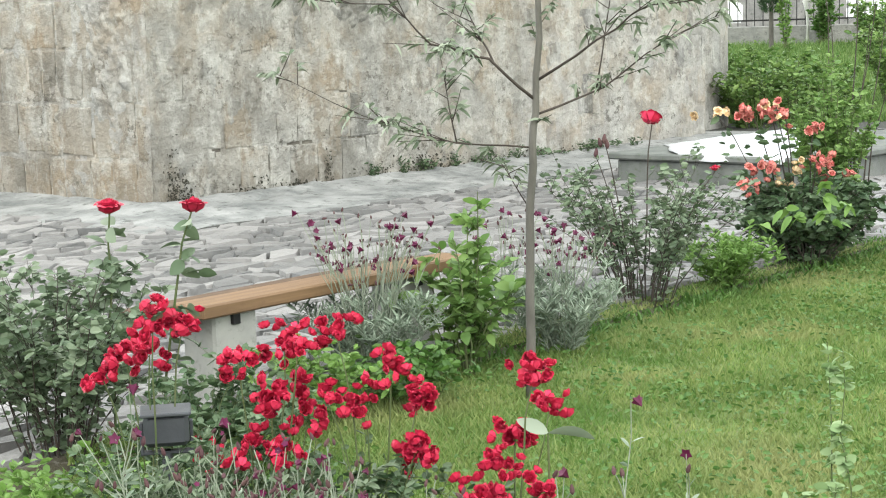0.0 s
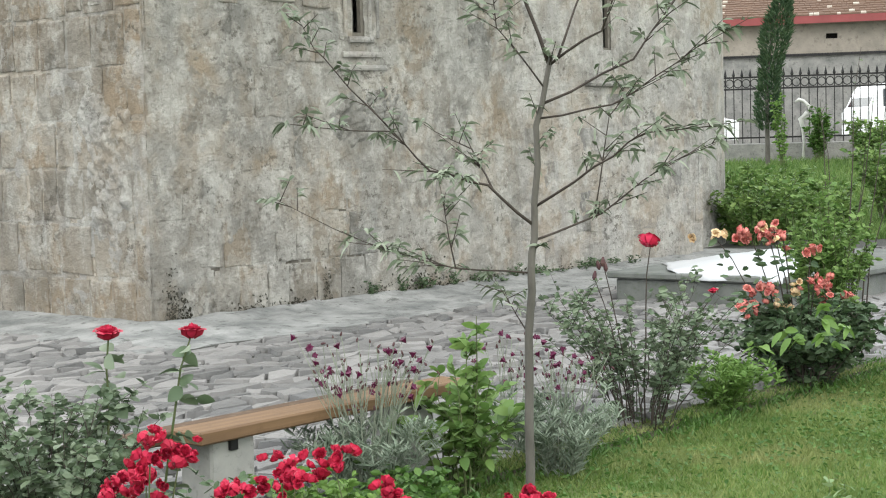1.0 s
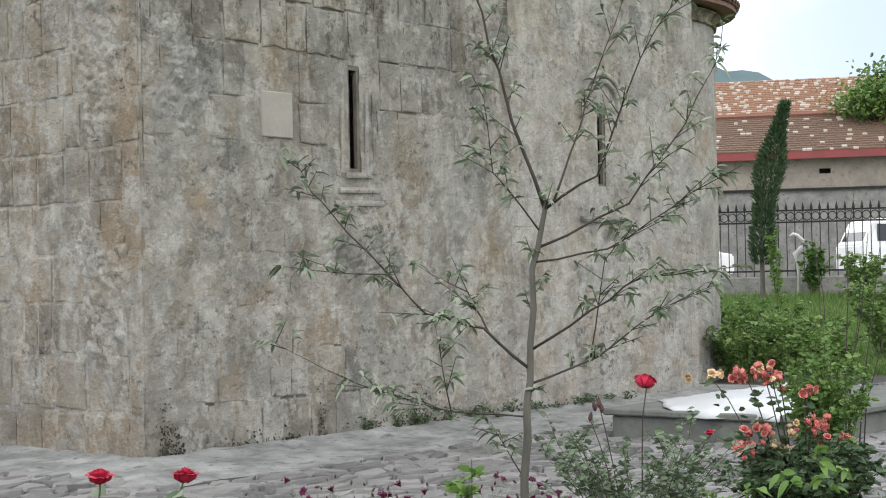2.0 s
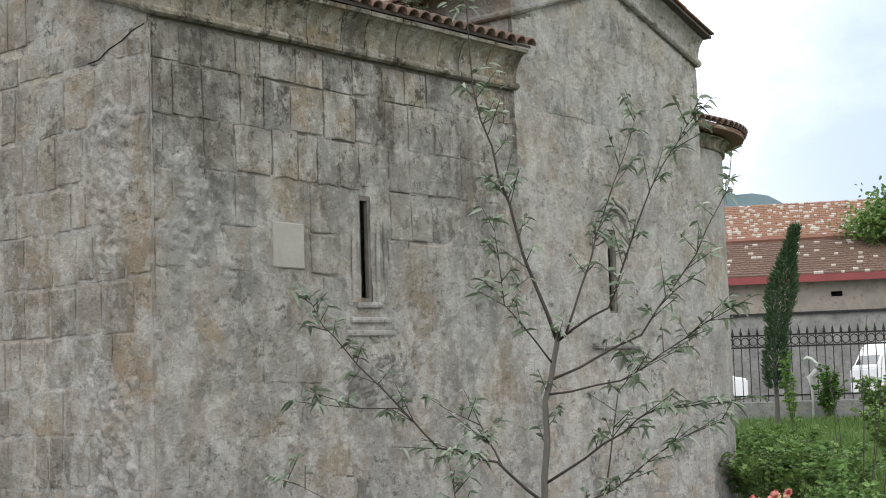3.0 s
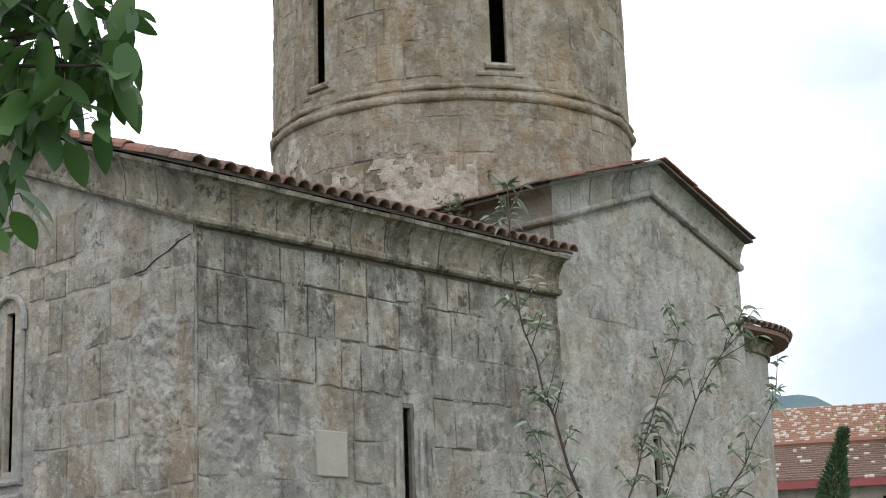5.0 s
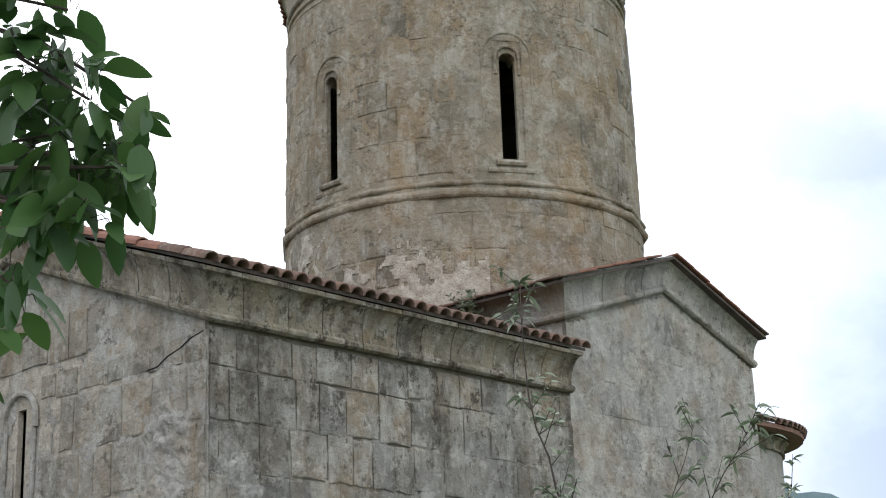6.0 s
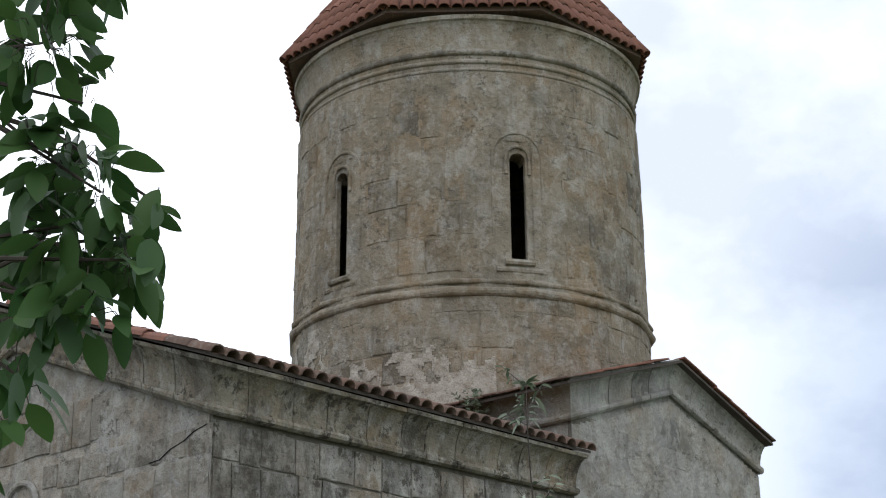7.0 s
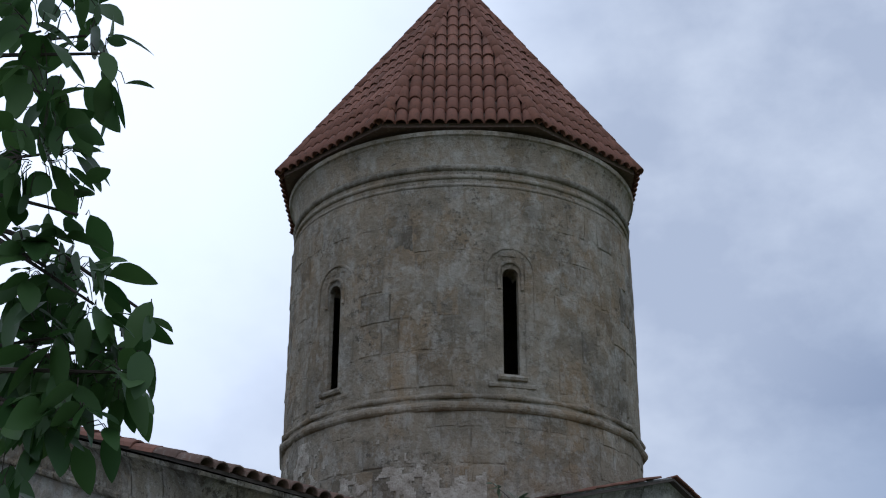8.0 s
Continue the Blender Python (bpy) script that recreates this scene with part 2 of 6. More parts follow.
def box(v0, v1, bevel=0.0):
    """Vertices and faces of a box, its edges cut off by bevel along all sides of the top and front."""
    bm = bmesh.new()
    bmesh.ops.create_cube(bm, size=1)
    c, s = (Vector(v0) + Vector(v1)) / 2, Vector(v1) - Vector(v0)
    for v in bm.verts:
        v.co = Vector((v.co.x * s.x, v.co.y * s.y, v.co.z * s.z)) + c
    if bevel:
        bmesh.ops.bevel(bm, geom=bm.edges[:], offset=bevel, segments=1, affect="EDGES")
    bm.verts.index_update()
    out = [v.co.copy() for v in bm.verts], [[v.index for v in f.verts] for f in bm.faces]
    bm.free()
    return out


def joined(*pieces):
    verts, faces = [], []
    for vs, fs in pieces:
        k = len(verts)
        verts += list(vs)
        faces += [[i + k for i in f] for f in fs]
    return verts, faces


def sweep(profile, pts, outs, closed=False):
    """A moulding: profile points (out, up) carried along pts, with the outward way at each."""
    verts, faces, k = [], [], len(profile)
    for p, o in zip(pts, outs):
        for a, u in profile:
            verts.append(Vector(p) + Vector(o) * a + Vector((0, 0, u)))
    rows = len(pts)
    for i in range(rows if closed else rows - 1):
        j = (i + 1) % rows
        for q in range(k):
            r = (q + 1) % k
            faces.append([i * k + q, i * k + r, j * k + r, j * k + q])
    if not closed:
        faces += [list(range(k))[::-1], [(rows - 1) * k + q for q in range(k)]]
    return verts, faces


def panel(xs, zs, holes, at, thick):
    """A wall of cells between xs and zs but for the holes (i, j); at(x, z, depth) gives the place."""
    verts, faces, key = [], [], {}

    def v(i, j, k):
        if (i, j, k) not in key:
            key[i, j, k] = len(verts)
            verts.append(at(xs[i], zs[j], thick * k))
        return key[i, j, k]

    full = {(i, j) for i in range(len(xs) - 1) for j in range(len(zs) - 1)} - set(holes)
    for i, j in full:
        faces.append([v(i, j, 0), v(i + 1, j, 0), v(i + 1, j + 1, 0), v(i, j + 1, 0)])
        faces.append([v(i, j, 1), v(i, j + 1, 1), v(i + 1, j + 1, 1), v(i + 1, j, 1)])
        for di, dj, e in ((-1, 0, ((0, 0), (0, 1))), (1, 0, ((1, 1), (1, 0))), (0, -1, ((1, 0), (0, 0))), (0, 1, ((0, 1), (1, 1)))):
            if (i + di, j + dj) not in full:
                (a, b), (c, d) = e
                faces.append([v(i + a, j + b, 0), v(i + c, j + d, 0), v(i + c, j + d, 1), v(i + a, j + b, 1)][::-1])
    return verts, faces


def tube(path, radii, sides=5):
    """A tapered tube along points."""
    verts, faces = [], []
    path = [Vector(p) for p in path]
    for i, (p, r) in enumerate(zip(path, radii)):
        d = (path[min(i + 1, len(path) - 1)] - path[max(i - 1, 0)]).normalized()
        a = d.cross(Vector((0.31, 0.17, 0.93))).normalized()
        b = d.cross(a)
        for s in range(sides):
            w = 2 * math.pi * s / sides
            verts.append(p + r * (math.cos(w) * a + math.sin(w) * b))
    for i in range(len(path) - 1):
        for s in range(sides):
            q = (s + 1) % sides
            faces.append([i * sides + s, i * sides + q, (i + 1) * sides + q, (i + 1) * sides + s])
    faces += [list(range(sides))[::-1], [(len(path) - 1) * sides + s for s in range(sides)]]
    return verts, faces


# ---- church ----
WX, WY, EX, SY, NY = 9.65, 11.70, 19.60, 11.70, 18.70     # west front, south wall; east end of the cross arm; north wall
TX, RX, MY = 15.30, 17.45, 15.20                           # west side and ridge of the cross arm; middle line of the nave
church = thing("church", "old sandstone church with limewashed walls, round drum and tiled pointed roof", "church")


def wall_slab(name, xs, zs, holes, at, thick, label="", mat=SOOT):
    return part(name, mesh_from(name, *panel(xs, zs, holes, at, thick), mat), church, label)


south = wall_slab("south_wall", [WX, 12.50, 12.62, TX], [-0.2, 2.90, 3.96, 5.55], [(1, 1)], lambda x, z, d: (x, SY + d, z), 0.05, "limewashed sandstone wall with one narrow slit window")
cross = wall_slab("cross_arm_wall", [TX, 17.20, 17.31, EX], [-0.2, 2.88, 3.90, 6.55], [(1, 1)], lambda x, z, d: (x, SY + d, z), 0.05, "pale sandstone wall with an arched slit window")
west = wall_slab("west_wall", [SY + 0.05, 14.74, 14.90, NY], [-0.2, 3.40, 5.12, 5.55], [(1, 1)], lambda y, z, d: (WX + d, y, z), 0.07, "sandstone west front with wide pale mortar joints", MORTAR_P)
part("north_wall", mesh_from("north_wall", *box((WX + 0.07, NY - 0.8, -0.2), (EX, NY, 6.08)), WALL), church)
# gable walls over the west front and the cross arm
part("west_gable", mesh_from("west_gable", [(WX, SY, 5.55), (WX, NY, 5.55), (WX, MY, 6.95), (WX + 0.8, SY, 5.55), (WX + 0.8, NY, 5.55), (WX + 0.8, MY, 6.95)],
                             [[0, 2, 1], [3, 4, 5], [0, 1, 4, 3], [1, 2, 5, 4], [2, 0, 3, 5]], WALL), church)
part("south_gable", mesh_from("south_gable", [(TX, SY, 6.55), (EX, SY, 6.55), (RX, SY, 7.27), (TX, SY + 0.05, 6.55), (EX, SY + 0.05, 6.55), (RX, SY + 0.05, 7.27)],
                              [[0, 1, 2], [3, 5, 4], [0, 3, 4, 1], [1, 4, 5, 2], [2, 5, 3, 0]], WALL), church)
part("cross_arm_side", mesh_from("cross_arm_side", *box((TX, SY + 0.05, 4.0), (TX + 0.5, MY - 1.2, 6.9)), WALL), church)
part("cross_arm_side", mesh_from("cross_arm_side", *box((EX - 0.5, SY + 0.05, -0.2), (EX, NY - 0.8, 6.9)), WALL), church)

# cornices: a round below, a hollow flaring out, a flat lip
COVE = [(-0.02, 0.0), (0.05, -0.015), (0.09, 0.005), (0.10, 0.035), (0.09, 0.065), (0.045, 0.08)] + [(0.04 + 0.20 * (1 - math.cos(radians(a))), 0.08 + 0.34 * math.sin(radians(a))) for a in range(0, 91, 15)] + [(0.25, 0.46), (-0.02, 0.46)]
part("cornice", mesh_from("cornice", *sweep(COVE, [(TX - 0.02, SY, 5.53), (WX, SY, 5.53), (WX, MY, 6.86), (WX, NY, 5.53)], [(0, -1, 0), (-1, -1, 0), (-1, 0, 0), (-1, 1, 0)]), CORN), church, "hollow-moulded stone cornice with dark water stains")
part("cornice", mesh_from("cornice", *sweep(COVE, [(TX, MY - 1, 6.46), (TX, SY, 6.46), (RX, SY, 7.18), (EX, SY, 6.44), (EX, MY - 1, 6.44)], [(-1, 0, 0), (-1, -0.8, 0), (0, -0.8, 0), (0.35, -0.8, 0), (0.35, 0, 0)]), WALL), church, "raking stone cornice of the gable")


def cornice_stones(p, q, o0, o1, n, seed, mat=CORN):
    """The single stones of a cornice, each a little out of line with the next."""
    cr_ = random.Random(seed)
    p, q, o0, o1 = Vector(p), Vector(q), Vector(o0), Vector(o1)
    cuts = [0.0] + [(i + cr_.uniform(-0.25, 0.25)) / n for i in range(1, n)] + [1.0]
    gap = 0.006 / (q - p).length
    for a, b in zip(cuts, cuts[1:]):
        off = cr_.uniform(0.008, 0.019)
        prof = [(x + (off if x > 0 else 0), z + cr_.uniform(-0.004, 0.004)) for x, z in COVE]
        u, v = a + (gap if a > 0 else 0), b - (gap if b < 1 else 0)
        part("cornice_stone", mesh_from("cornice_stone", *sweep(prof, [p.lerp(q, u), p.lerp(q, v)], [o0.lerp(o1, u), o0.lerp(o1, v)]), mat), church)


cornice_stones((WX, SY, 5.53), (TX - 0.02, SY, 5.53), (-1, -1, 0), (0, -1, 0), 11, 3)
cornice_stones((TX, SY, 6.46), (RX, SY, 7.18), (-1, -0.8, 0), (0, -0.8, 0), 5, 4, WALL)
cornice_stones((RX, SY, 7.18), (EX, SY, 6.44), (0, -0.8, 0), (0.35, -0.8, 0), 5, 5, WALL)
cornice_stones((WX, SY, 5.53), (WX, MY, 6.86), (-1, -1, 0), (-1, 0, 0), 7, 6)


def shell(length, wide, rise, thick=0.018, taper=0.85, seg=6):
    """A barrel tile lying along y from 0 to length, hollow below."""
    verts, faces = [], []
    for y, k in ((0.0, 1.0), (length, taper)):
        for r in (1.0, 1.0 - 2 * thick / wide):
            for i in range(seg + 1):
                a = math.pi * i / seg
                verts.append((-math.cos(a) * wide / 2 * k * r, y, math.sin(a) * rise * k * r))
    s = seg + 1
    for i in range(seg):
        faces += [[i, i + 1, 2 * s + i + 1, 2 * s + i], [s + i, 3 * s + i, 3 * s + i + 1, s + i + 1], [i, s + i, s + i + 1, i + 1]]
    return verts, faces


def roof_slope(name, corner, along, slope, n, rows, step, wide, first, parent, tile_me, keep=lambda x, y: True):
    """Tiles on a slope: corner is the eave's start; along and slope are unit vectors. The first rows are single tiles, the rest joined."""
    along, slope = Vector(along).normalized(), Vector(slope).normalized()
    up = along.cross(slope).normalized()
    if up.z < 0:
        up = -up
    rest = []
    for r in range(rows):
        for c in range(n):
            if not keep(c * wide, r * step):
                continue
            o = Vector(corner) + along * (c + 0.5) * wide + slope * r * step + up * (0.012 + random.uniform(0, 0.014))
            a = along + slope * random.uniform(-0.04, 0.04)
            s = slope + up * random.uniform(-0.045, -0.02)
            m = Matrix(((a.x, s.x, up.x, o.x), (a.y, s.y, up.y, o.y), (a.z, s.z, up.z, o.z), (0, 0, 0, 1)))
            if r < first:
                part("roof_tile", tile_me, parent, m=m)
            else:
                rest.append(([m @ v.co for v in tile_me.vertices], [list(p.vertices) for p in tile_me.polygons]))
    if rest:
        tagged(part(name, mesh_from(name, *joined(*rest), TILE), parent), kind="stuff")


TILE_MESH = mesh_from("roof_tile", *shell(0.42, 0.19, 0.085), TILE, True)
FLAT_TILE = mesh_from("flat_tile", *box((-0.094, 0.0, 0.0), (0.094, 0.42, 0.028), 0.006), TILE_OLD)
TILE_MESH_OLD = mesh_from("roof_tile_old", *shell(0.42, 0.20, 0.09), TILE_OLD, True)

# nave roof; its slab is coloured as the shadow below the tile edges
nave_roof = part("nave_roof", mesh_from("nave_roof", [(WX - 0.29, SY - 0.27, 6.005), (TX + 0.02, SY - 0.27, 6.005), (TX + 0.02, MY, 7.355), (WX - 0.29, MY, 7.355), (WX - 0.29, NY + 0.34, 6.005), (TX + 0.02, NY + 0.34, 6.005),
                                                       (WX - 0.29, SY - 0.27, 6.04), (TX + 0.02, SY - 0.27, 6.04), (TX + 0.02, MY, 7.39), (WX - 0.29, MY, 7.39), (WX - 0.29, NY + 0.34, 6.04), (TX + 0.02, NY + 0.34, 6.04)],
                                          [[0, 3, 2, 1], [3, 4, 5, 2], [6, 7, 8, 9], [9, 8, 11, 10], [0, 1, 7, 6], [4, 10, 11, 5], [0, 6, 9, 3], [3, 9, 10, 4], [1, 2, 8, 7], [2, 5, 11, 8]], EAVES_SHADE), church, "roof of worn red barrel tiles")
slope_n = Vector((0, MY - SY + 0.27, 1.35)).normalized()
roof_slope("tile_field", (WX - 0.33, SY - 0.31, 6.01), (1, 0, 0), slope_n, 31, 10, 0.38, 0.195, 2, nave_roof, TILE_MESH_OLD)
# cross arm roof, the slab again darkened by colour for eaves shadow
arm_roof = part("cross_arm_roof", mesh_from("cross_arm_roof", [(TX - 0.36, SY - 0.25, 6.815), (RX, SY - 0.25, 7.585), (EX + 0.06, SY - 0.25, 6.815), (TX - 0.36, MY - 1.2, 6.815), (RX, MY - 1.2, 7.585), (EX + 0.06, MY - 1.2, 6.815),
                                                                 (TX - 0.36, SY - 0.25, 6.85), (RX, SY - 0.25, 7.62), (EX + 0.06, SY - 0.25, 6.85), (TX - 0.36, MY - 1.2, 6.85), (RX, MY - 1.2, 7.62), (EX + 0.06, MY - 1.2, 6.85)],
                                            [[0, 3, 4, 1], [1, 4, 5, 2], [6, 7, 10, 9], [7, 8, 11, 10], [0, 1, 7, 6], [1, 2, 8, 7], [0, 6, 9, 3], [2, 5, 11, 8], [3, 9, 10, 4], [4, 10, 11, 5]], EAVES_SHADE), church, "low gabled roof of old clay tiles")
for side, x0 in ((-1, TX - 0.36), (1, EX + 0.06)):
    s = Vector((RX - x0, 0, 0.79)).normalized()
    roof_slope("tile_field", (x0 - s.x * 0.04, SY - 0.28, 6.85), (0, 1, 0), s, 14, 6, 0.385, 0.195, 1, arm_roof, FLAT_TILE)

# drum
DX, DY, DR = 17.487, 15.215, 2.665
angles = sorted([radians(a) for a in range(0, 360, 6)] + [2 * math.pi])
WIN = [radians(a) for a in (178, 236, 312, 8, 64, 120)]
HALF = 0.115 / DR
for w in WIN:
    w %= 2 * math.pi
    angles = [a for a in angles if abs(a - w) > 0.06] + [w - HALF, w + HALF]
angles = sorted(a for a in angles)
dz = [6.2, 9.06, 10.62, 11.88]
holes = [(i, 1) for i in range(len(angles) - 1) for w in WIN if abs((angles[i] + angles[i + 1]) / 2 - w % (2 * math.pi)) < 0.01]


def drum_at(a, z, d):
    r = DR + 0.02 - 0.007 * (z - 6.2) - d
    return (DX + r * math.cos(a), DY + r * math.sin(a), z)


drum = part("drum", mesh_from("drum", *panel(angles, dz, holes, drum_at, 0.08), DRUM), church, "round sandstone drum with narrow arched windows")


def ringed(profile, r, z, sides=64, start=0.0):
    """A moulding round the drum."""
    ang = [start + 2 * math.pi * i / sides for i in range(sides)]
    k = 1 / math.cos(math.pi / sides)
    return sweep(profile, [(DX + r * k * math.cos(a), DY + r * k * math.sin(a), z) for a in ang], [(math.cos(a), math.sin(a), 0) for a in ang], True)


def half_round(r, z=0.0):
    return [(r * math.sin(radians(a)), z - r * math.cos(radians(a))) for a in range(0, 181, 30)] + [(-0.05, z + r), (-0.05, z - r)]


part("ring_moulding", mesh_from("ring_moulding", *joined(ringed(half_round(0.07), DR - 0.012, 8.575, 16, radians(215.5)), ringed(half_round(0.042), DR - 0.012, 8.72, 16, radians(215.5))), DRUM), drum, "double round moulding")
for z, r in ((11.92, 0.03), (12.05, 0.035), (12.20, 0.05)):
    part("ring_moulding", mesh_from("ring_moulding", *ringed(half_round(r), DR - 0.055, z), CORN_D), drum)
FLARE = [(-0.3, 0.0), (0.0, 0.0)] + [(0.015 + 0.115 * (1 - math.cos(radians(a))), 0.46 * math.sin(radians(a))) for a in range(0, 91, 15)] + [(0.14, 0.52), (-0.3, 0.52)]
part("cornice", mesh_from("cornice", *ringed(FLARE, DR - 0.06, 12.22), CORN_D), drum, "hollow stone cornice under the eaves")
part("upper_band", mesh_from("upper_band", *ringed([(-0.5, 0), (0, 0), (0, 0.34), (-0.5, 0.34)], DR - 0.055, 11.87), DRUM), drum)

# added ring, coloured near-black as the shadow between cornice and roof tiles
part("eaves_band", mesh_from("eaves_band", *ringed([(-0.3, 0), (0, 0), (0, 0.19), (-0.3, 0.19)], DR - 0.07, 12.68), EAVES_SHADE), drum, "near-black ring standing in for the shadow under the eaves")

# pointed roof with eight faces
OCT, EZ, APEX = 2.70, 12.88, 16.98
PX0, PY0 = DX - 0.02, DY + 0.025
eave = [Vector((PX0 + OCT / math.cos(math.pi / 8) * math.cos(radians(18.5 + 45 * k)), PY0 + OCT / math.cos(math.pi / 8) * math.sin(radians(18.5 + 45 * k)), EZ)) for k in range(8)]
spire = part("pointed_roof", mesh_from("pointed_roof", eave + [v - Vector((0, 0, 0.07)) for v in eave] + [Vector((PX0, PY0, APEX)), Vector((PX0, PY0, EZ - 0.05))],
                                        [[k, (k + 1) % 8, 16] for k in range(8)] + [[8 + k, 17, 8 + (k + 1) % 8] for k in range(8)] + [[8 + k, 8 + (k + 1) % 8, (k + 1) % 8, k] for k in range(8)], TILE_OLD), church, "eight-sided pointed roof of red barrel tiles")
for k in range(8):
    a, b = eave[k], eave[(k + 1) % 8]
    mid, along = (a + b) / 2, (b - a).normalized()
    up = Vector((PX0, PY0, APEX)) - mid
    L, half = up.length, (b - a).length / 2
    up.normalize()
    n = int(2 * half / 0.185)
    start = mid - along * (n * 0.185 / 2) - up * 0.06
    front = k in (3, 4, 5)
    roof_slope("tile_field", start, along, up, n, int(L / 0.36), 0.36, 0.185, 5 if k == 4 else (3 if front else 0), spire, TILE_MESH,
               lambda x, y, n=n, half=half, L=L: abs(x + 0.0925 - n * 0.185 / 2) < half * (1 - y / L) + 0.02)
    # hip tiles
    hip = Vector((PX0, PY0, APEX)) - a
    HL = hip.length
    hip.normalize()
    side = Vector((0, 0, 1)).cross(hip).normalized()
    nor = hip.cross(side)
    if nor.z < 0:
        nor = -nor
    for i in range(int(HL / 0.36)):
        o = a + hip * (i * 0.36 - 0.08) + nor * 0.045
        x = side
        m = Matrix(((x.x, hip.x, nor.x, o.x), (x.y, hip.y, nor.y, o.y), (x.z, hip.z, nor.z, o.z), (0, 0, 0, 1)))
        part("hip_tile", TILE_MESH, spire, m=m)

# apse
AX, AR = 21.5, 2.4
arc = [radians(a) for a in range(-90, 91, 9)]
apse_plan = [(EX - 0.1, MY - AR)] + [(AX + AR * math.cos(a), MY + AR * math.sin(a)) for a in arc] + [(EX - 0.1, MY + AR)]
k = len(apse_plan)
apse = part("apse", mesh_from("apse", [(x, y, -0.2) for x, y in apse_plan] + [(x, y, 5.70) for x, y in apse_plan],
                                [[i, i + 1, k + i + 1, k + i] for i in range(k - 1)] + [[k + i for i in range(k)], list(range(k))[::-1]], WALL), church, "round apse of pale sandstone")
outs = [(0, -1, 0)] + [(math.cos(a), math.sin(a), 0) for a in arc] + [(0, 1, 0)]
part("cornice", mesh_from("cornice", *sweep([(o * 0.5, u * 0.42) for o, u in COVE], [(x, y, 5.62) for x, y in apse_plan], outs), CORN), apse)
top = [(x + 0.36 * o[0], y + 0.36 * o[1], 5.86) for (x, y), o in zip(apse_plan, outs)]
apse_roof = part("apse_roof", mesh_from("apse_roof", top + [(x, y, z + 0.07) for x, y, z in top] + [(EX - 0.1, MY, 7.0), (AX, MY, 7.0)],
                                         [[k + i, k + i + 1, 2 * k + 1] for i in range(1, k - 2)] + [[k, k + 1, 2 * k + 1, 2 * k], [2 * k, 2 * k + 1, 2 * k - 2, 2 * k - 1]] + [[i, i + 1, k + i + 1, k + i] for i in range(k - 1)] + [list(range(k))[::-1]], TILE_OLD), church, "half-round roof of old clay tiles")
for i in range(46):
    a = radians(-90 + 180 * (i + 0.5) / 46)
    d = Vector((math.cos(a), math.sin(a), 0))
    e = Vector((AX, MY, 5.93)) + d * (AR + 0.40)
    s = (Vector((AX, MY, 7.0)) - e).normalized()
    x = Vector((-d.y, d.x, 0))
    nrm = x.cross(s) if x.cross(s).z > 0 else -x.cross(s)
    part("roof_tile", TILE_MESH_OLD, apse_roof, m=Matrix(((x.x, s.x, nrm.x, e.x), (x.y, s.y, nrm.y, e.y), (x.z, s.z, nrm.z, e.z), (0, 0, 0, 1))))
for i in range(12):
    o = Vector((EX + 0.1 + i * 0.17, MY - AR - 0.40, 5.93))
    s = Vector((0, AR + 0.4, 1.07)).normalized()
    nrm = Vector((0, -s.z, s.y))
    part("roof_tile", TILE_MESH_OLD, apse_roof, m=Matrix(((1, s.x, nrm.x, o.x), (0, s.y, nrm.y, o.y), (0, s.z, nrm.z, o.z), (0, 0, 0, 1))))

# ---- ground ----
GRASS = simple("lawn_soil", (0.075, 0.125, 0.03), (0.13, 0.165, 0.055), 3.0, 0.95, spots=(0.15, 0.13, 0.07), rel=0.8, dist=0.02)


def rise(x, y):
    """Height of the land: level round the church, climbing beyond the path."""
    f = x * math.cos(radians(26)) + y * math.sin(radians(26))
    t = min(max((f - 27.5) / 20, 0), 1)
    z = 1.15 * t * t * (3 - 2 * t)
    return z


gx = [-400, -120, -40, -15] + [i for i in range(-8, 62, 2)] + [80, 130, 400, 1500]
gy = [-400, -120, -40, -15] + [i for i in range(-8, 62, 2)] + [80, 130, 400, 1500]
gv = [(x, y, rise(x, y) - 0.03) for y in gy for x in gx]
w = len(gx)
tagged(new("ground", mesh_from("ground", gv, [[j * w + i, j * w + i + 1, (j + 1) * w + i + 1, (j + 1) * w + i] for j in range(len(gy) - 1) for i in range(w - 1)], GRASS, True)), "grassy ground climbing gently beyond the path", "ground", kind="structure")

# ---- wall details ----
def ribbon(path, w, d, normal=(0, -1, 0)):
    """A raised strip of width w and depth d along points in a wall's plane."""
    n, verts, faces = Vector(normal), [], []
    path = [Vector(p) for p in path]
    for i, p in enumerate(path):
        t = (path[min(i + 1, len(path) - 1)] - path[max(i - 1, 0)]).normalized()
        s = t.cross(n).normalized()
        for a, b in ((-0.5, 0), (-0.36, 0.8), (0, 1), (0.36, 0.8), (0.5, 0)):
            verts.append(p + s * (a * w) + n * (b * d))
    for i in range(len(path) - 1):
        for q in range(4):
            faces.append([i * 5 + q, i * 5 + q + 1, i * 5 + 6 + q, i * 5 + 5 + q])
    faces += [[0, 1, 2, 3, 4], [len(verts) - 1 - q for q in range(5)]]
    return verts, faces


def arch(cx, cz, r, y, leg, at):
    return [at(cx - r, cz - leg)] + [at(cx - r * math.cos(radians(a)), cz + r * math.sin(radians(a))) for a in range(0, 181, 12)] + [at(cx + r, cz - leg)]


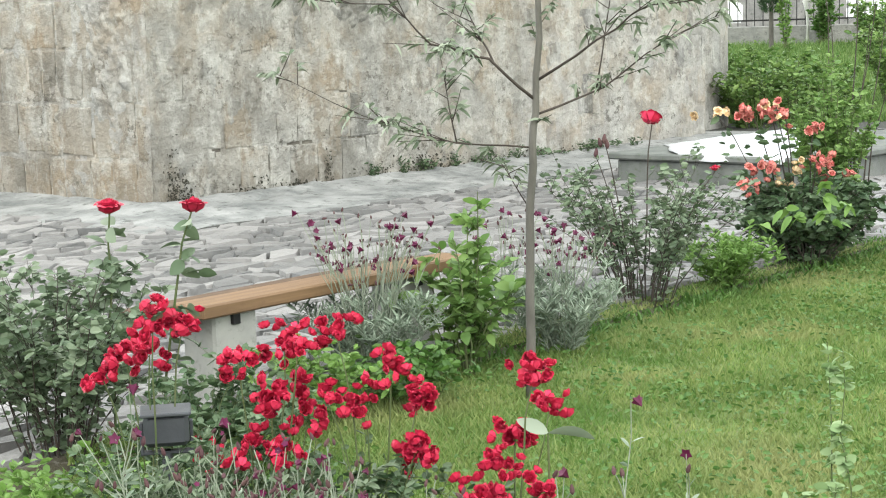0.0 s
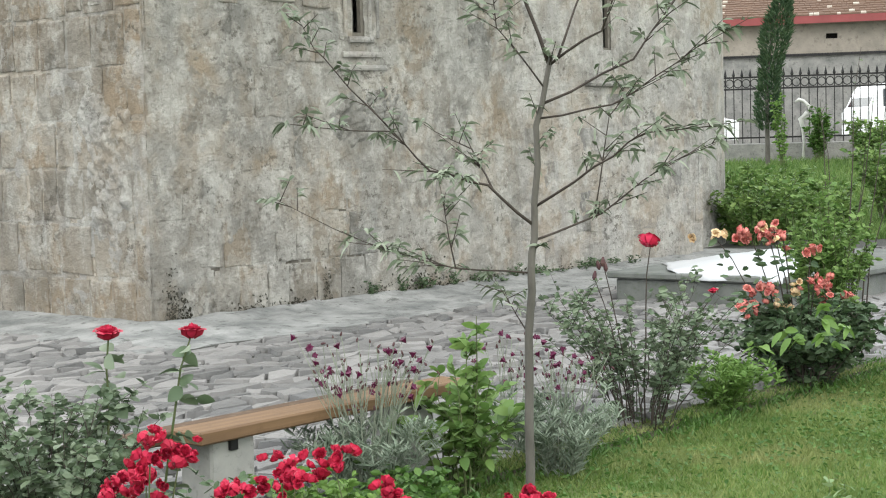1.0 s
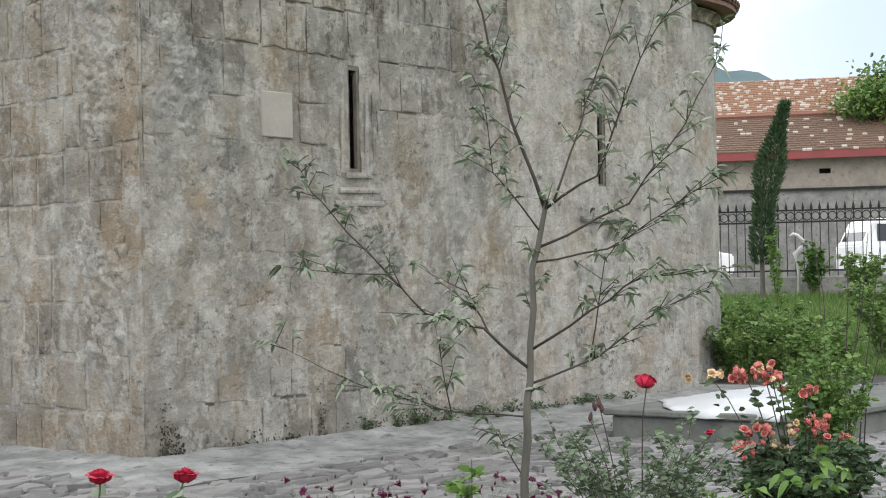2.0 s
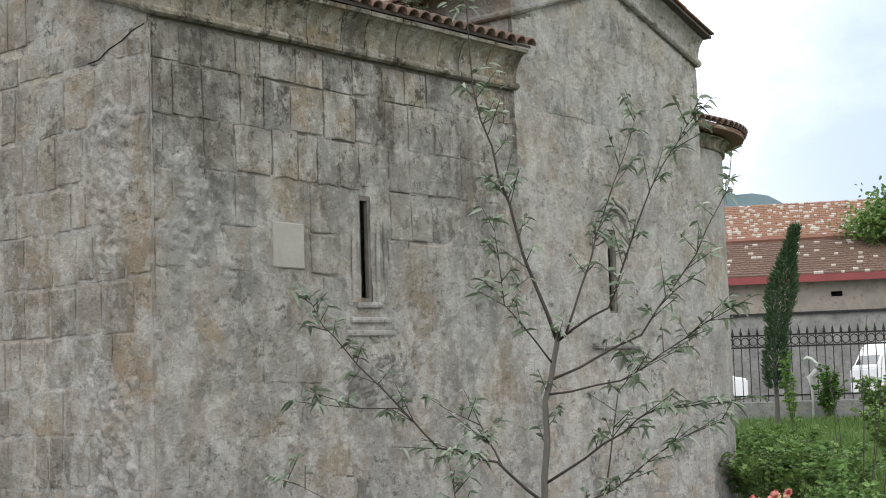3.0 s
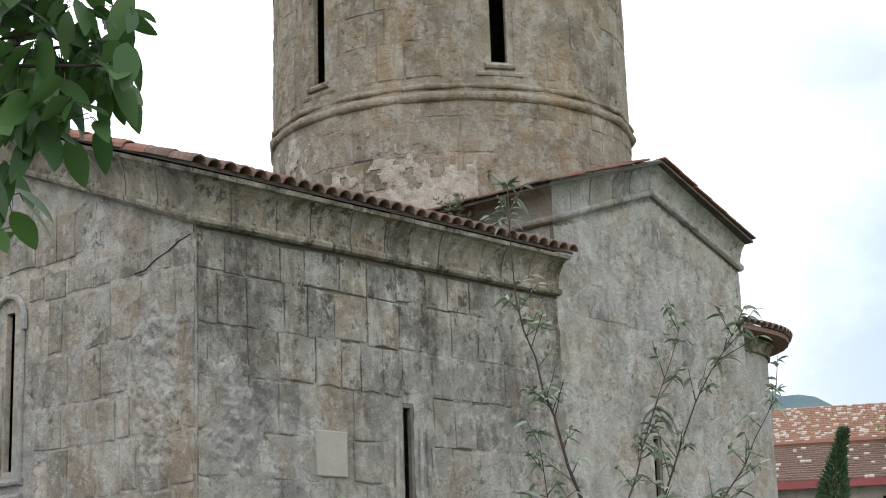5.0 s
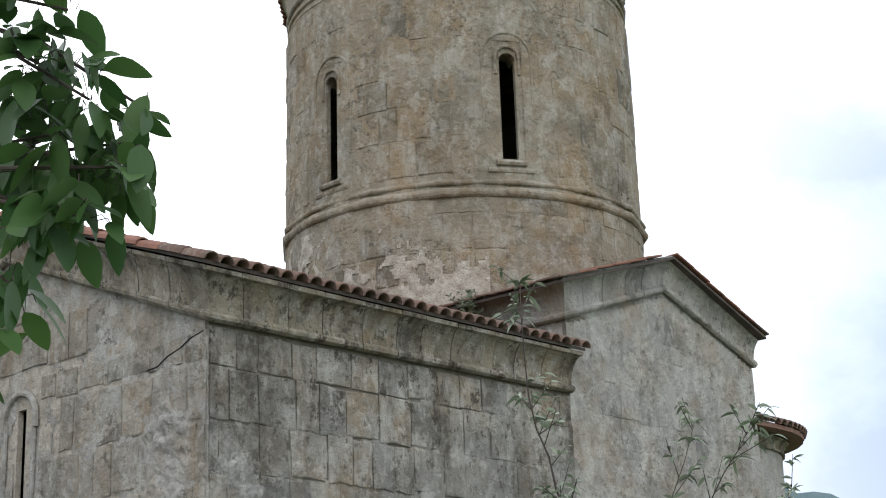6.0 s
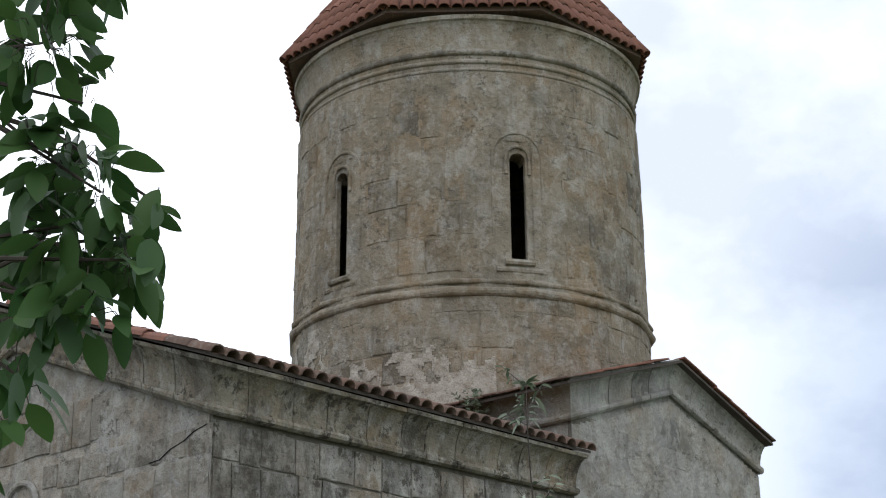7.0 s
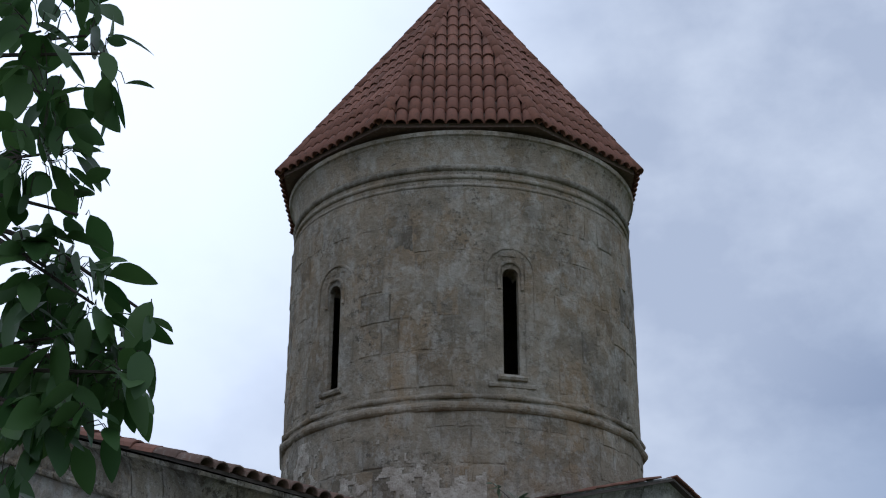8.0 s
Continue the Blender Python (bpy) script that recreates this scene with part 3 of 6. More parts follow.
on_south = lambda x, z: (x, SY - 0.02, z)
on_west = lambda y, z: (WX - 0.02, y, z)
for x0, x1, z in ((12.40, 12.78, 2.82), (12.30, 12.90, 2.66), (12.22, 12.98, 2.52)):
    part("sill_step", mesh_from("sill_step", *ribbon([on_south(x0, z), on_south(x1, z + 0.01)], 0.07, 0.03), WALL), south)
for x in (12.36, 12.74, 12.86):
    part("window_jamb", mesh_from("window_jamb", *ribbon([on_south(x, 2.85), on_south(x + 0.01, 3.75)], 0.05, 0.022), WALL), south)
part("pale_block", mesh_from("pale_block", *box((11.19, SY - 0.03, 3.17), (11.63, SY + 0.02, 3.64), 0.012), simple("fresh_limestone", (0.32, 0.305, 0.268), (0.27, 0.255, 0.225), 3.0, 0.9, spots=(0.28, 0.26, 0.22), rel=0.8, dist=0.01)), south, "pale replaced stone block")
for r in (0.37, 0.46):
    part("hood_mould", mesh_from("hood_mould", *ribbon(arch(17.27, 3.86, r, SY, 0.12 if r > 0.4 else 0.0, on_south), 0.07, 0.055), WALL), cross)
part("sill_step", mesh_from("sill_step", *ribbon([on_south(16.75, 2.42), on_south(17.85, 2.42)], 0.08, 0.05), WALL), cross)
for y in (14.55, 15.09):
    part("window_jamb", mesh_from("window_jamb", *ribbon([on_west(y, 3.3), on_west(y, 5.0)], 0.06, 0.03, (-1, 0, 0)), WALL), west)
part("hood_mould", mesh_from("hood_mould", *ribbon(arch(14.82, 5.0, 0.30, WX, 0.1, on_west), 0.07, 0.04, (-1, 0, 0)), WALL), west)
for z in (3.28, 3.12):
    part("sill_step", mesh_from("sill_step", *ribbon([on_west(14.5, z), on_west(15.15, z)], 0.08, 0.05, (-1, 0, 0)), WALL), west)
# drum windows: hoods, rounded heads, jambs and sills
for w in WIN[:2]:
    def on_drum(u, z, r=DR - 0.002):
        a = w + u / DR
        return (DX + r * math.cos(a), DY + r * math.sin(a), z)
    out = (math.cos(w), math.sin(w), 0)
    window = part("drum_window", mesh_from("drum_window", *ribbon(arch(0, 10.58, 0.36, 0, 1.2, on_drum), 0.045, 0.016, out), DRUM), drum, "narrow window with an arched hood")
    part("inner_arch", mesh_from("inner_arch", *ribbon(arch(0, 10.56, 0.17, 0, 0.25, on_drum), 0.05, 0.024, out), DRUM), window)
    head = [on_drum(-0.13, 10.66, DR + 0.002)] + [on_drum(-0.115 * math.cos(radians(a)), 10.52 + 0.11 * math.sin(radians(a)), DR + 0.002) for a in range(0, 181, 20)] + [on_drum(0.13, 10.66, DR + 0.002)]
    part("arch_head", mesh_from("arch_head", [Vector(p) for p in head] + [Vector(p) - 0.3 * Vector(out) for p in head], [[i, i + 1, 12 + i + 1 - 0, 12 + i] for i in range(len(head) - 1)] + [list(range(6)), list(range(5, 12)), ], DRUM), window)
    for u, z, ww in ((0.0, 9.00, 0.42), (0.0, 8.90, 0.66)):
        part("sill_step", mesh_from("sill_step", *ribbon([on_drum(-ww / 2, z, DR + 0.002), on_drum(ww / 2, z, DR + 0.002)], 0.09, 0.07 if ww < 0.5 else 0.045, out), DRUM), window)

# ---- paving, apron, lawn ----
tagged(new("paving", mesh_from("paving", [(-14, 4.98, 0), (-14, 40, 0), (26.5, 40, 0), (26.5, 4.4, 0), (12.0, 4.4, 0), (10.6, 4.98, 0)], [[0, 5, 4, 3, 2, 1]], JOINT)), "grey earth and mortar between the paving stones", "paving", kind="structure")
paving = bpy.data.objects["paving"]
corners = [((EX + 0.02, SY + 0.9), (1, 0)), ((EX + 0.02, SY), (1, -1)), ((15.0, SY), (0, -0.9)), ((12.4, SY), (0, -1.05)), ((WX, SY), (-0.8, -0.9)), ((WX, 13.2), (-0.7, 0)), ((WX, NY), (-0.6, 0))]
ap_pts, ap_out = [], []
for (p, o), (q, u) in zip(corners, corners[1:]):
    n = max(2, int((Vector(q) - Vector(p)).length / 0.16))
    for i in range(n):
        f = i / n
        k = 1 + 0.16 * noise.noise(Vector((p[0] + f * (q[0] - p[0]), p[1] + f * (q[1] - p[1]), 0)) * 1.7)
        ap_pts.append((p[0] + f * (q[0] - p[0]), p[1] + f * (q[1] - p[1]), 0))
        ap_out.append((k * (o[0] + f * (u[0] - o[0])), k * (o[1] + f * (u[1] - o[1])), 0))
av, af = sweep([(0.02, 0.10), (0.10, 0.095), (0.22, 0.082), (0.40, 0.066), (0.62, 0.054), (0.85, 0.045), (1.08, 0.036), (1.30, 0.028), (1.50, 0.012), (1.50, -0.1), (0.0, -0.1)], ap_pts, ap_out)
av = [v + Vector((0, 0, 0.018 * noise.noise(v * 2.6) + 0.028 * noise.noise(v * 6.0) + 0.012 * noise.noise(v * 15.0))) if v.z > 0 else v for v in av]
tagged(new("apron", mesh_from("apron", av, af, APRON)), "sloping rough cement apron at the foot of the wall", "apron", kind="structure")

# stones of the paving: an uneven lattice, each stone set in a little
rng = random.Random(5)
PX, PY = 0.27, 0.175
lat = {}


def knot(i, j):
    if (i, j) not in lat:
        lat[i, j] = Vector((i * PX + (PX / 2 if j % 2 else 0) + rng.uniform(-0.085, 0.085), 5.1 + j * PY + rng.uniform(-0.055, 0.055), 0))
    return lat[i, j]


rest = []
count = 0
for j in range(0, 69):
    for i in range(-25, 90):
        q = [knot(i, j), knot(i + 1, j), knot(i + 1, j + 1), knot(i, j + 1)]
        c = sum(q, Vector()) / 4
        f = math.degrees(math.atan2(c.y, c.x))
        if f < 22 or f > 64 or c.y > 16 or (c.y > SY - 1.58 and c.x > WX - 0.95) or (13.92 < c.x < 17.95 and 7.12 < c.y < 9.46):
            continue
        h = rng.uniform(0.018, 0.05)
        tilt = Vector((rng.uniform(-0.10, 0.10), rng.uniform(-0.12, 0.12), 0))
        ring = []
        for k in range(4):
            a, b = q[k], q[(k + 1) % 4]
            ring += [a.lerp(b, 0.10), a.lerp(b, 0.5) + (a.lerp(b, 0.5) - c) * rng.uniform(-0.06, 0.10), a.lerp(b, 0.90)]
        verts = [c + (p - c) * 0.925 + Vector((0, 0, 0.002)) for p in ring] + [c + (p - c) * 0.83 + Vector((0, 0, h + tilt.dot(p - c) + rng.uniform(-0.006, 0.006))) for p in ring] + [c + Vector((0, 0, h + rng.uniform(0.0, 0.012)))]
        faces = [[k, (k + 1) % 12, 12 + (k + 1) % 12, 12 + k] for k in range(12)] + [[12 + k, 12 + (k + 1) % 12, 24] for k in range(12)]
        if count < 290 and 4 <= c.x < 9.5 and c.y < 8.6:
            part("paving_stone", mesh_from("paving_stone", verts, faces, PAVE), paving)
            count += 1
        else:
            rest.append((verts, faces))
PAVE_R = simple("river_stone_far", (0.07, 0.07, 0.07), (0.135, 0.133, 0.13), 3.5, 0.55, spots=(0.04, 0.04, 0.037), rel=0.7, dist=0.012)
n_, l_, b_ = PAVE_R.node_tree.nodes, PAVE_R.node_tree.links, PAVE_R.node_tree.nodes["Principled BSDF"]
old = b_.inputs["Base Color"].links[0].from_socket
l_.new(blend(PAVE_R, ramp(PAVE_R, island(PAVE_R), (0.0, 0.0), (1.0, 0.8)), old, (0.26, 0.25, 0.242)), b_.inputs["Base Color"])
tagged(part("paving_stones", mesh_from("paving_stones", *joined(*rest), PAVE_R), paving), kind="stuff")

# earth of the flower bed along the lawn
SOIL = simple("bed_soil", (0.055, 0.05, 0.035), (0.10, 0.09, 0.06), 6.0, 0.95, spots=(0.18, 0.17, 0.15), rel=0.8, dist=0.02)
bv = []
for i in range(101):
    x = 1.0 + 10.6 * i / 100
    for j, y in enumerate((4.90, 4.95, 5.0, 5.05, 5.10)):
        bv.append((x, y + 0.05 * noise.noise(Vector((x * 1.9, y, j))), (-0.045, 0.0, 0.02, 0.022, -0.01)[j] + 0.012 * noise.noise(Vector((x * 5, y * 5, 1)))))
tagged(new("flower_bed", mesh_from("flower_bed", bv, [[5 * i + j, 5 * i + j + 5, 5 * i + j + 6, 5 * i + j + 1] for i in range(100) for j in range(4)], SOIL, True)), "strip of bare earth along the edge of the lawn", "flower bed", kind="structure")
# moss at the foot of the wall
MOSS = simple("black_moss", (0.03, 0.03, 0.022), (0.065, 0.06, 0.045), 9.0, 0.95, spots=(0.12, 0.11, 0.09), rel=0.9, dist=0.02)
mr = random.Random(31)
moss_spots = []
for x, w, h, n in ((9.85, 0.07, 0.42, 60), (10.0, 0.10, 0.25, 50), (10.9, 0.30, 0.14, 60), (11.5, 0.25, 0.12, 50), (11.95, 0.06, 0.40, 35), (12.7, 0.35, 0.15, 70), (13.5, 0.25, 0.30, 90), (13.9, 0.25, 0.2, 50), (14.6, 0.35, 0.15, 60), (15.4, 0.3, 0.12, 40), (16.2, 0.2, 0.13, 30)):
    fl = []
    for _ in range(2 * n):
        fl.append((Vector((x + mr.gauss(0, w * 0.55), SY - 0.034 - 0.02 * mr.random(), 0.035 + abs(mr.gauss(0, h * 0.55)))), (mr.gauss(0, 1), -0.12, mr.gauss(0, 1)), mr.uniform(0.015, 0.042), mr.uniform(0.012, 0.03)))
    moss_spots.append(fl)

# grass
GREEN = leafy("grass_blade", (0.105, 0.20, 0.04), (0.285, 0.325, 0.115), 0.4, 0.6)
m_ = GREEN
n_, l_ = m_.node_tree.nodes, m_.node_tree.links
b_ = n_["Principled BSDF"]
old = b_.inputs["Base Color"].links[0].from_socket
c_ = blend(m_, ramp(m_, field(m_, 0.9, 4, 0.6, shift=(3, 8, 0)), (0.50, 0.0), (0.64, 0.55)), old, (0.34, 0.33, 0.15))
c_ = blend(m_, ramp(m_, field(m_, 1.3, 4, 0.6, shift=(11, 2, 0)), (0.50, 0.0), (0.62, 0.6)), c_, (0.075, 0.16, 0.03))
for k_ in [k.to_socket for k in old.links if k.to_node.type != "MIX"]:
    l_.new(c_, k_)
gr = np.random.RandomState(3)
N = 210000
d = 3.8 + 8.0 * gr.rand(N) ** 0.75
az = -14 + 32 * gr.rand(N)
a = np.radians(VIEW - az)
bx, by = d * np.cos(a), d * np.sin(a)
ok = (by < np.where(bx < 9.0, 5.13, 4.98) + 0.05 * gr.randn(N)) & (bx < 11.2 + 0.1 * gr.randn(N))
patch = np.sin(bx * 2.1 + 1.3 * np.sin(by * 1.7)) * np.sin(by * 2.6 + 0.8 * np.sin(bx * 1.9))
ok &= gr.rand(N) < 0.86 + 0.25 * patch
bx, by, patch = bx[ok], by[ok], patch[ok]
N = len(bx)
hgt = (0.012 + 0.020 * gr.rand(N)) * (1 + 0.35 * patch) * (1 + 0.9 * (gr.rand(N) > 0.985))
wd = 0.0025 + 0.004 * gr.rand(N)
t1, t2 = 2 * np.pi * gr.rand(N), 2 * np.pi * gr.rand(N)
lean = hgt * (0.3 + 1.4 * gr.rand(N))
V = np.zeros((N, 3, 3))
V[:, 0] = np.stack([bx - wd * np.cos(t1), by - wd * np.sin(t1), -0.03 + 0.045 * (by > 4.9)], -1)
V[:, 1] = np.stack([bx + wd * np.cos(t1), by + wd * np.sin(t1), -0.03 + 0.045 * (by > 4.9)], -1)
V[:, 2] = np.stack([bx + lean * np.cos(t2), by + lean * np.sin(t2), hgt - 0.02 + 0.045 * (by > 4.9)], -1)
me = bpy.data.meshes.new("lawn_grass")
me.from_pydata(V.reshape(-1, 3).tolist(), [], np.arange(3 * N).reshape(-1, 3).tolist())
me.materials.append(GREEN)
tagged(new("lawn_grass", me), "short green lawn with paler dry patches", "grass", kind="stuff")

# clover and small broad leaves in the lawn
cl = []
lr = random.Random(9)
for _ in range(15000):
    p = polar(lr.uniform(-13, 17), 4.2 + 7.4 * lr.random() ** 0.8)
    if p.y < 4.9 and p.x < 11 and noise.noise(Vector((p.x * 0.9, p.y * 0.9, 5))) + lr.gauss(0, 0.25) > 0.05:
        cl.append((p + Vector((0, 0, lr.uniform(-0.01, 0.02))), (lr.gauss(0, 1), lr.gauss(0, 1), 0.5), lr.uniform(0.018, 0.04), lr.uniform(0.012, 0.024)))

# ---- bench, slab, garden light ----
WOOD = simple("oiled_pine", (0.20, 0.122, 0.064), (0.125, 0.073, 0.039), 3.0, 0.6, spots=(0.13, 0.075, 0.04), stretch=(0.5, 9, 9), rel=0.3, dist=0.003)
CONC = simple("pale_concrete", (0.36, 0.355, 0.33), (0.27, 0.27, 0.255), 5.0, 0.9, spots=(0.2, 0.2, 0.185))
IRON = simple("black_iron", (0.018, 0.018, 0.02), (0.035, 0.033, 0.033), 9.0, 0.5, 0.6, rel=0.2)
bench = thing("bench", "long bench of two brown planks on pale concrete blocks", "bench", (0, 0, 0))
WOOD_D = simple("weathered_plank", (0.10, 0.06, 0.035), (0.06, 0.036, 0.022), 3.0, 0.75, spots=(0.14, 0.10, 0.07), stretch=(0.5, 9, 9), rel=0.4, dist=0.003)
part("plank", mesh_from("plank", *box((4.46, 5.13, 0.41), (6.28, 5.33, 0.47), 0.008), WOOD), bench)
part("plank", mesh_from("plank", *box((4.30, 5.35, 0.395), (6.22, 5.50, 0.45), 0.008), WOOD_D), bench, "dark weathered plank")
for x in (4.57, 5.80):
    leg = part("leg", mesh_from("leg", *box((x, 5.19, -0.02), (x + 0.26, 5.40, 0.405), 0.012), CONC), bench, "pale concrete block")
    part("bracket", mesh_from("bracket", *box((x + 0.10, 5.172, 0.355), (x + 0.145, 5.193, 0.405), 0.003), IRON), leg, "small dark iron bracket")

SLAB = simple("mossy_stone", (0.10, 0.108, 0.10), (0.18, 0.187, 0.175), 3.0, 0.9, spots=(0.10, 0.12, 0.08), rel=0.6, dist=0.012)
slab = thing("stone_platform", "low grey stone platform partly covered with a white sheet", "platform", (0, 0, 0))
part("base", mesh_from("base", *box((13.96, 7.17, -0.02), (17.9, 9.40, 0.24), 0.02), SLAB), slab)
part("top_slab", mesh_from("top_slab", *box((13.90, 7.10, 0.24), (17.96, 9.48, 0.31), 0.015), SLAB), slab)
SHEET = simple("white_sheet", (0.62, 0.63, 0.65), (0.54, 0.555, 0.58), 2.0, 0.32, 0, 0.5, rel=0.25, dist=0.02)
nx, ny = 30, 18
sv = []
for j in range(ny + 1):
    for i in range(nx + 1):
        y = 7.4 + 2.04 * j / ny
        xl = max(13.90, 13.09 + 1.28 * (y - 8.02)) + 0.06 * math.sin(y * 9)
        xr = min(17.7, 13.98 + 1.81 * (y - 7.32)) + 0.2
        x = xl + (xr - xl) * i / nx
        z = 0.325 + 0.09 * math.sin(math.pi * j / ny) * math.sin(math.pi * min(1, 1.3 * i / nx)) + 0.012 * noise.noise(Vector((x * 2.3, y * 2.9, 0))) + 0.01 * noise.noise(Vector((x * 7, y * 6, 3)))
        if i == 0 and y < 8.62:
            z -= 0.06 + 0.03 * noise.noise(Vector((x * 3, y * 3, 9)))
        sv.append((x, y + 0.05 * noise.noise(Vector((x * 2, 4, 1))), z))
sheet = tagged(new("sheet", mesh_from("sheet", sv, [[j * (nx + 1) + i, j * (nx + 1) + i + 1, (j + 1) * (nx + 1) + i + 1, (j + 1) * (nx + 1) + i] for j in range(ny) for i in range(nx)], SHEET, True)), "rumpled white plastic sheet lying on the stone platform", "sheet")
sheet.modifiers.new("thickness", "SOLIDIFY").thickness = 0.006

lp = polar(-10.5, 4.8)
light = thing("garden_light", "dark grey garden spotlight on a short post among the roses", "light", lp, turn=VIEW - 90 + 10)
GREY = simple("grey_enamel", (0.045, 0.048, 0.055), (0.075, 0.08, 0.088), 6.0, 0.5, 0.2)
part("post", mesh_from("post", *tube([(0, 0, -0.05), (0, 0, 0.37)], [0.02, 0.018], 8), GREY), light)
part("housing", mesh_from("housing", *box((-0.068, -0.05, 0.39), (0.068, 0.06, 0.49), 0.014), GREY), light)
part("visor", mesh_from("visor", *box((-0.076, -0.065, 0.486), (0.076, 0.07, 0.497), 0.003), GREY), light)
part("bracket", mesh_from("bracket", *joined(box((-0.080, -0.015, 0.365), (-0.069, 0.015, 0.46), 0.002), box((0.069, -0.015, 0.365), (0.080, 0.015, 0.46), 0.002), box((-0.080, -0.015, 0.36), (0.080, 0.015, 0.37), 0.002)), GREY), light)

# ---- plants ----
pr = random.Random(11)


def leaf_mesh(name, leaves, material, broad=0.45, fold=0.25, droop=0.2):
    """Many leaves in one mesh: rows of place, way, length, width. Each is folded along its rib and bent down at the tip."""
    P = np.array([l[0] for l in leaves], float)
    D = np.array([l[1] for l in leaves], float)
    L = np.array([l[2] for l in leaves], float)[:, None]
    W = np.array([l[3] for l in leaves], float)[:, None] / 2
    D /= np.linalg.norm(D, axis=1, keepdims=True) + 1e-9
    rs = np.random.RandomState(len(leaves))
    S = np.cross(D, np.array([0, 0, 1.0]) + 0.9 * rs.randn(len(L), 3))
    S /= np.linalg.norm(S, axis=1, keepdims=True) + 1e-9
    U = np.cross(S, D)
    dn = np.array([0, 0, -1.0])
    b, t = P, P + D * L + dn * droop * L
    c1, c2 = P + D * L * 0.33 - U * W * fold, P + D * L * 0.70 - U * W * fold + dn * droop * 0.4 * L
    l1, r1 = P + D * L * 0.28 + S * W * 0.92, P + D * L * 0.28 - S * W * 0.92
    l2, r2 = P + D * L * (0.25 + broad) + S * W * 0.80 + dn * droop * 0.4 * L, P + D * L * (0.25 + broad) - S * W * 0.80 + dn * droop * 0.4 * L
    V = np.stack([b, l1, l2, t, r2, r1, c1, c2], 1)
    n = len(L)
    o = (8 * np.arange(n))[:, None]
    quads = np.concatenate([o + [6, 7, 2, 1], o + [7, 6, 5, 4]]).tolist()
    tris = np.concatenate([o + [0, 6, 1], o + [0, 5, 6], o + [7, 3, 2], o + [7, 4, 3]]).tolist()
    me = bpy.data.meshes.new(name)
    me.from_pydata(V.reshape(-1, 3).tolist(), [], quads + tris)
    me.materials.append(material)
    return me


def fine_leaves(name, leaves, material, tip=0.8, droop=0.22, fold=0.18):
    """Fewer, larger leaves with a smooth rounded outline, a rib and a bend."""
    rs = np.random.RandomState(len(leaves) + 1)
    S_ = [0.0, 0.10, 0.26, 0.46, 0.66, 0.84, 0.95, 1.0]
    W_ = [0.06, 0.48, 0.86, 1.0, 0.88, 0.55, 0.24, 0.02]
    verts, faces = [], []
    for p, d, L, w in leaves:
        p, d = Vector(p), Vector(d).normalized()
        s = d.cross(Vector((0, 0, 1)) + Vector(rs.randn(3) * 0.8)).normalized()
        u = s.cross(d)
        if u.z < 0:
            s, u = -s, -u
        bend, o = droop * rs.uniform(0.4, 1.8), len(verts)
        wave = rs.uniform(-0.12, 0.12)
        for f, k in zip(S_, W_):
            c = p + d * (L * f) - Vector((0, 0, 1)) * (bend * L * f * f) + s * (wave * L * f * f)
            e = k * w / 2
            verts += [c + s * e + u * (fold * e), c, c - s * e + u * (fold * e)]
        for i in range(len(S_) - 1):
            a = o + 3 * i
            faces += [[a, a + 1, a + 4, a + 3], [a + 1, a + 2, a + 5, a + 4]]
    return mesh_from(name, verts, faces, material, True)


def bent(base, tip, sag=0.0, n=5, wob=0.02):
    """A stem that leaves the ground steeply and leans over."""
    b, t = Vector(base), Vector(tip)
    mid = Vector((b.x + 0.25 * (t.x - b.x), b.y + 0.25 * (t.y - b.y), b.z + 0.62 * (t.z - b.z)))
    out = []
    for i in range(n + 1):
        s = i / n
        p = b * (1 - s) ** 2 + mid * 2 * s * (1 - s) + t * s * s
        out.append(p + Vector((pr.uniform(-wob, wob), pr.uniform(-wob, wob), -sag * s * s)) * (1 if 0 < i else 0))
    return out


def along(path, s):
    k = min(int(s * (len(path) - 1)), len(path) - 2)
    f = s * (len(path) - 1) - k
    return path[k].lerp(path[k + 1], f), (path[k + 1] - path[k]).normalized()


def any_way(up=0.3):
    a = pr.uniform(0, 2 * math.pi)
    return Vector((math.cos(a), math.sin(a), pr.gauss(up, 0.35)))


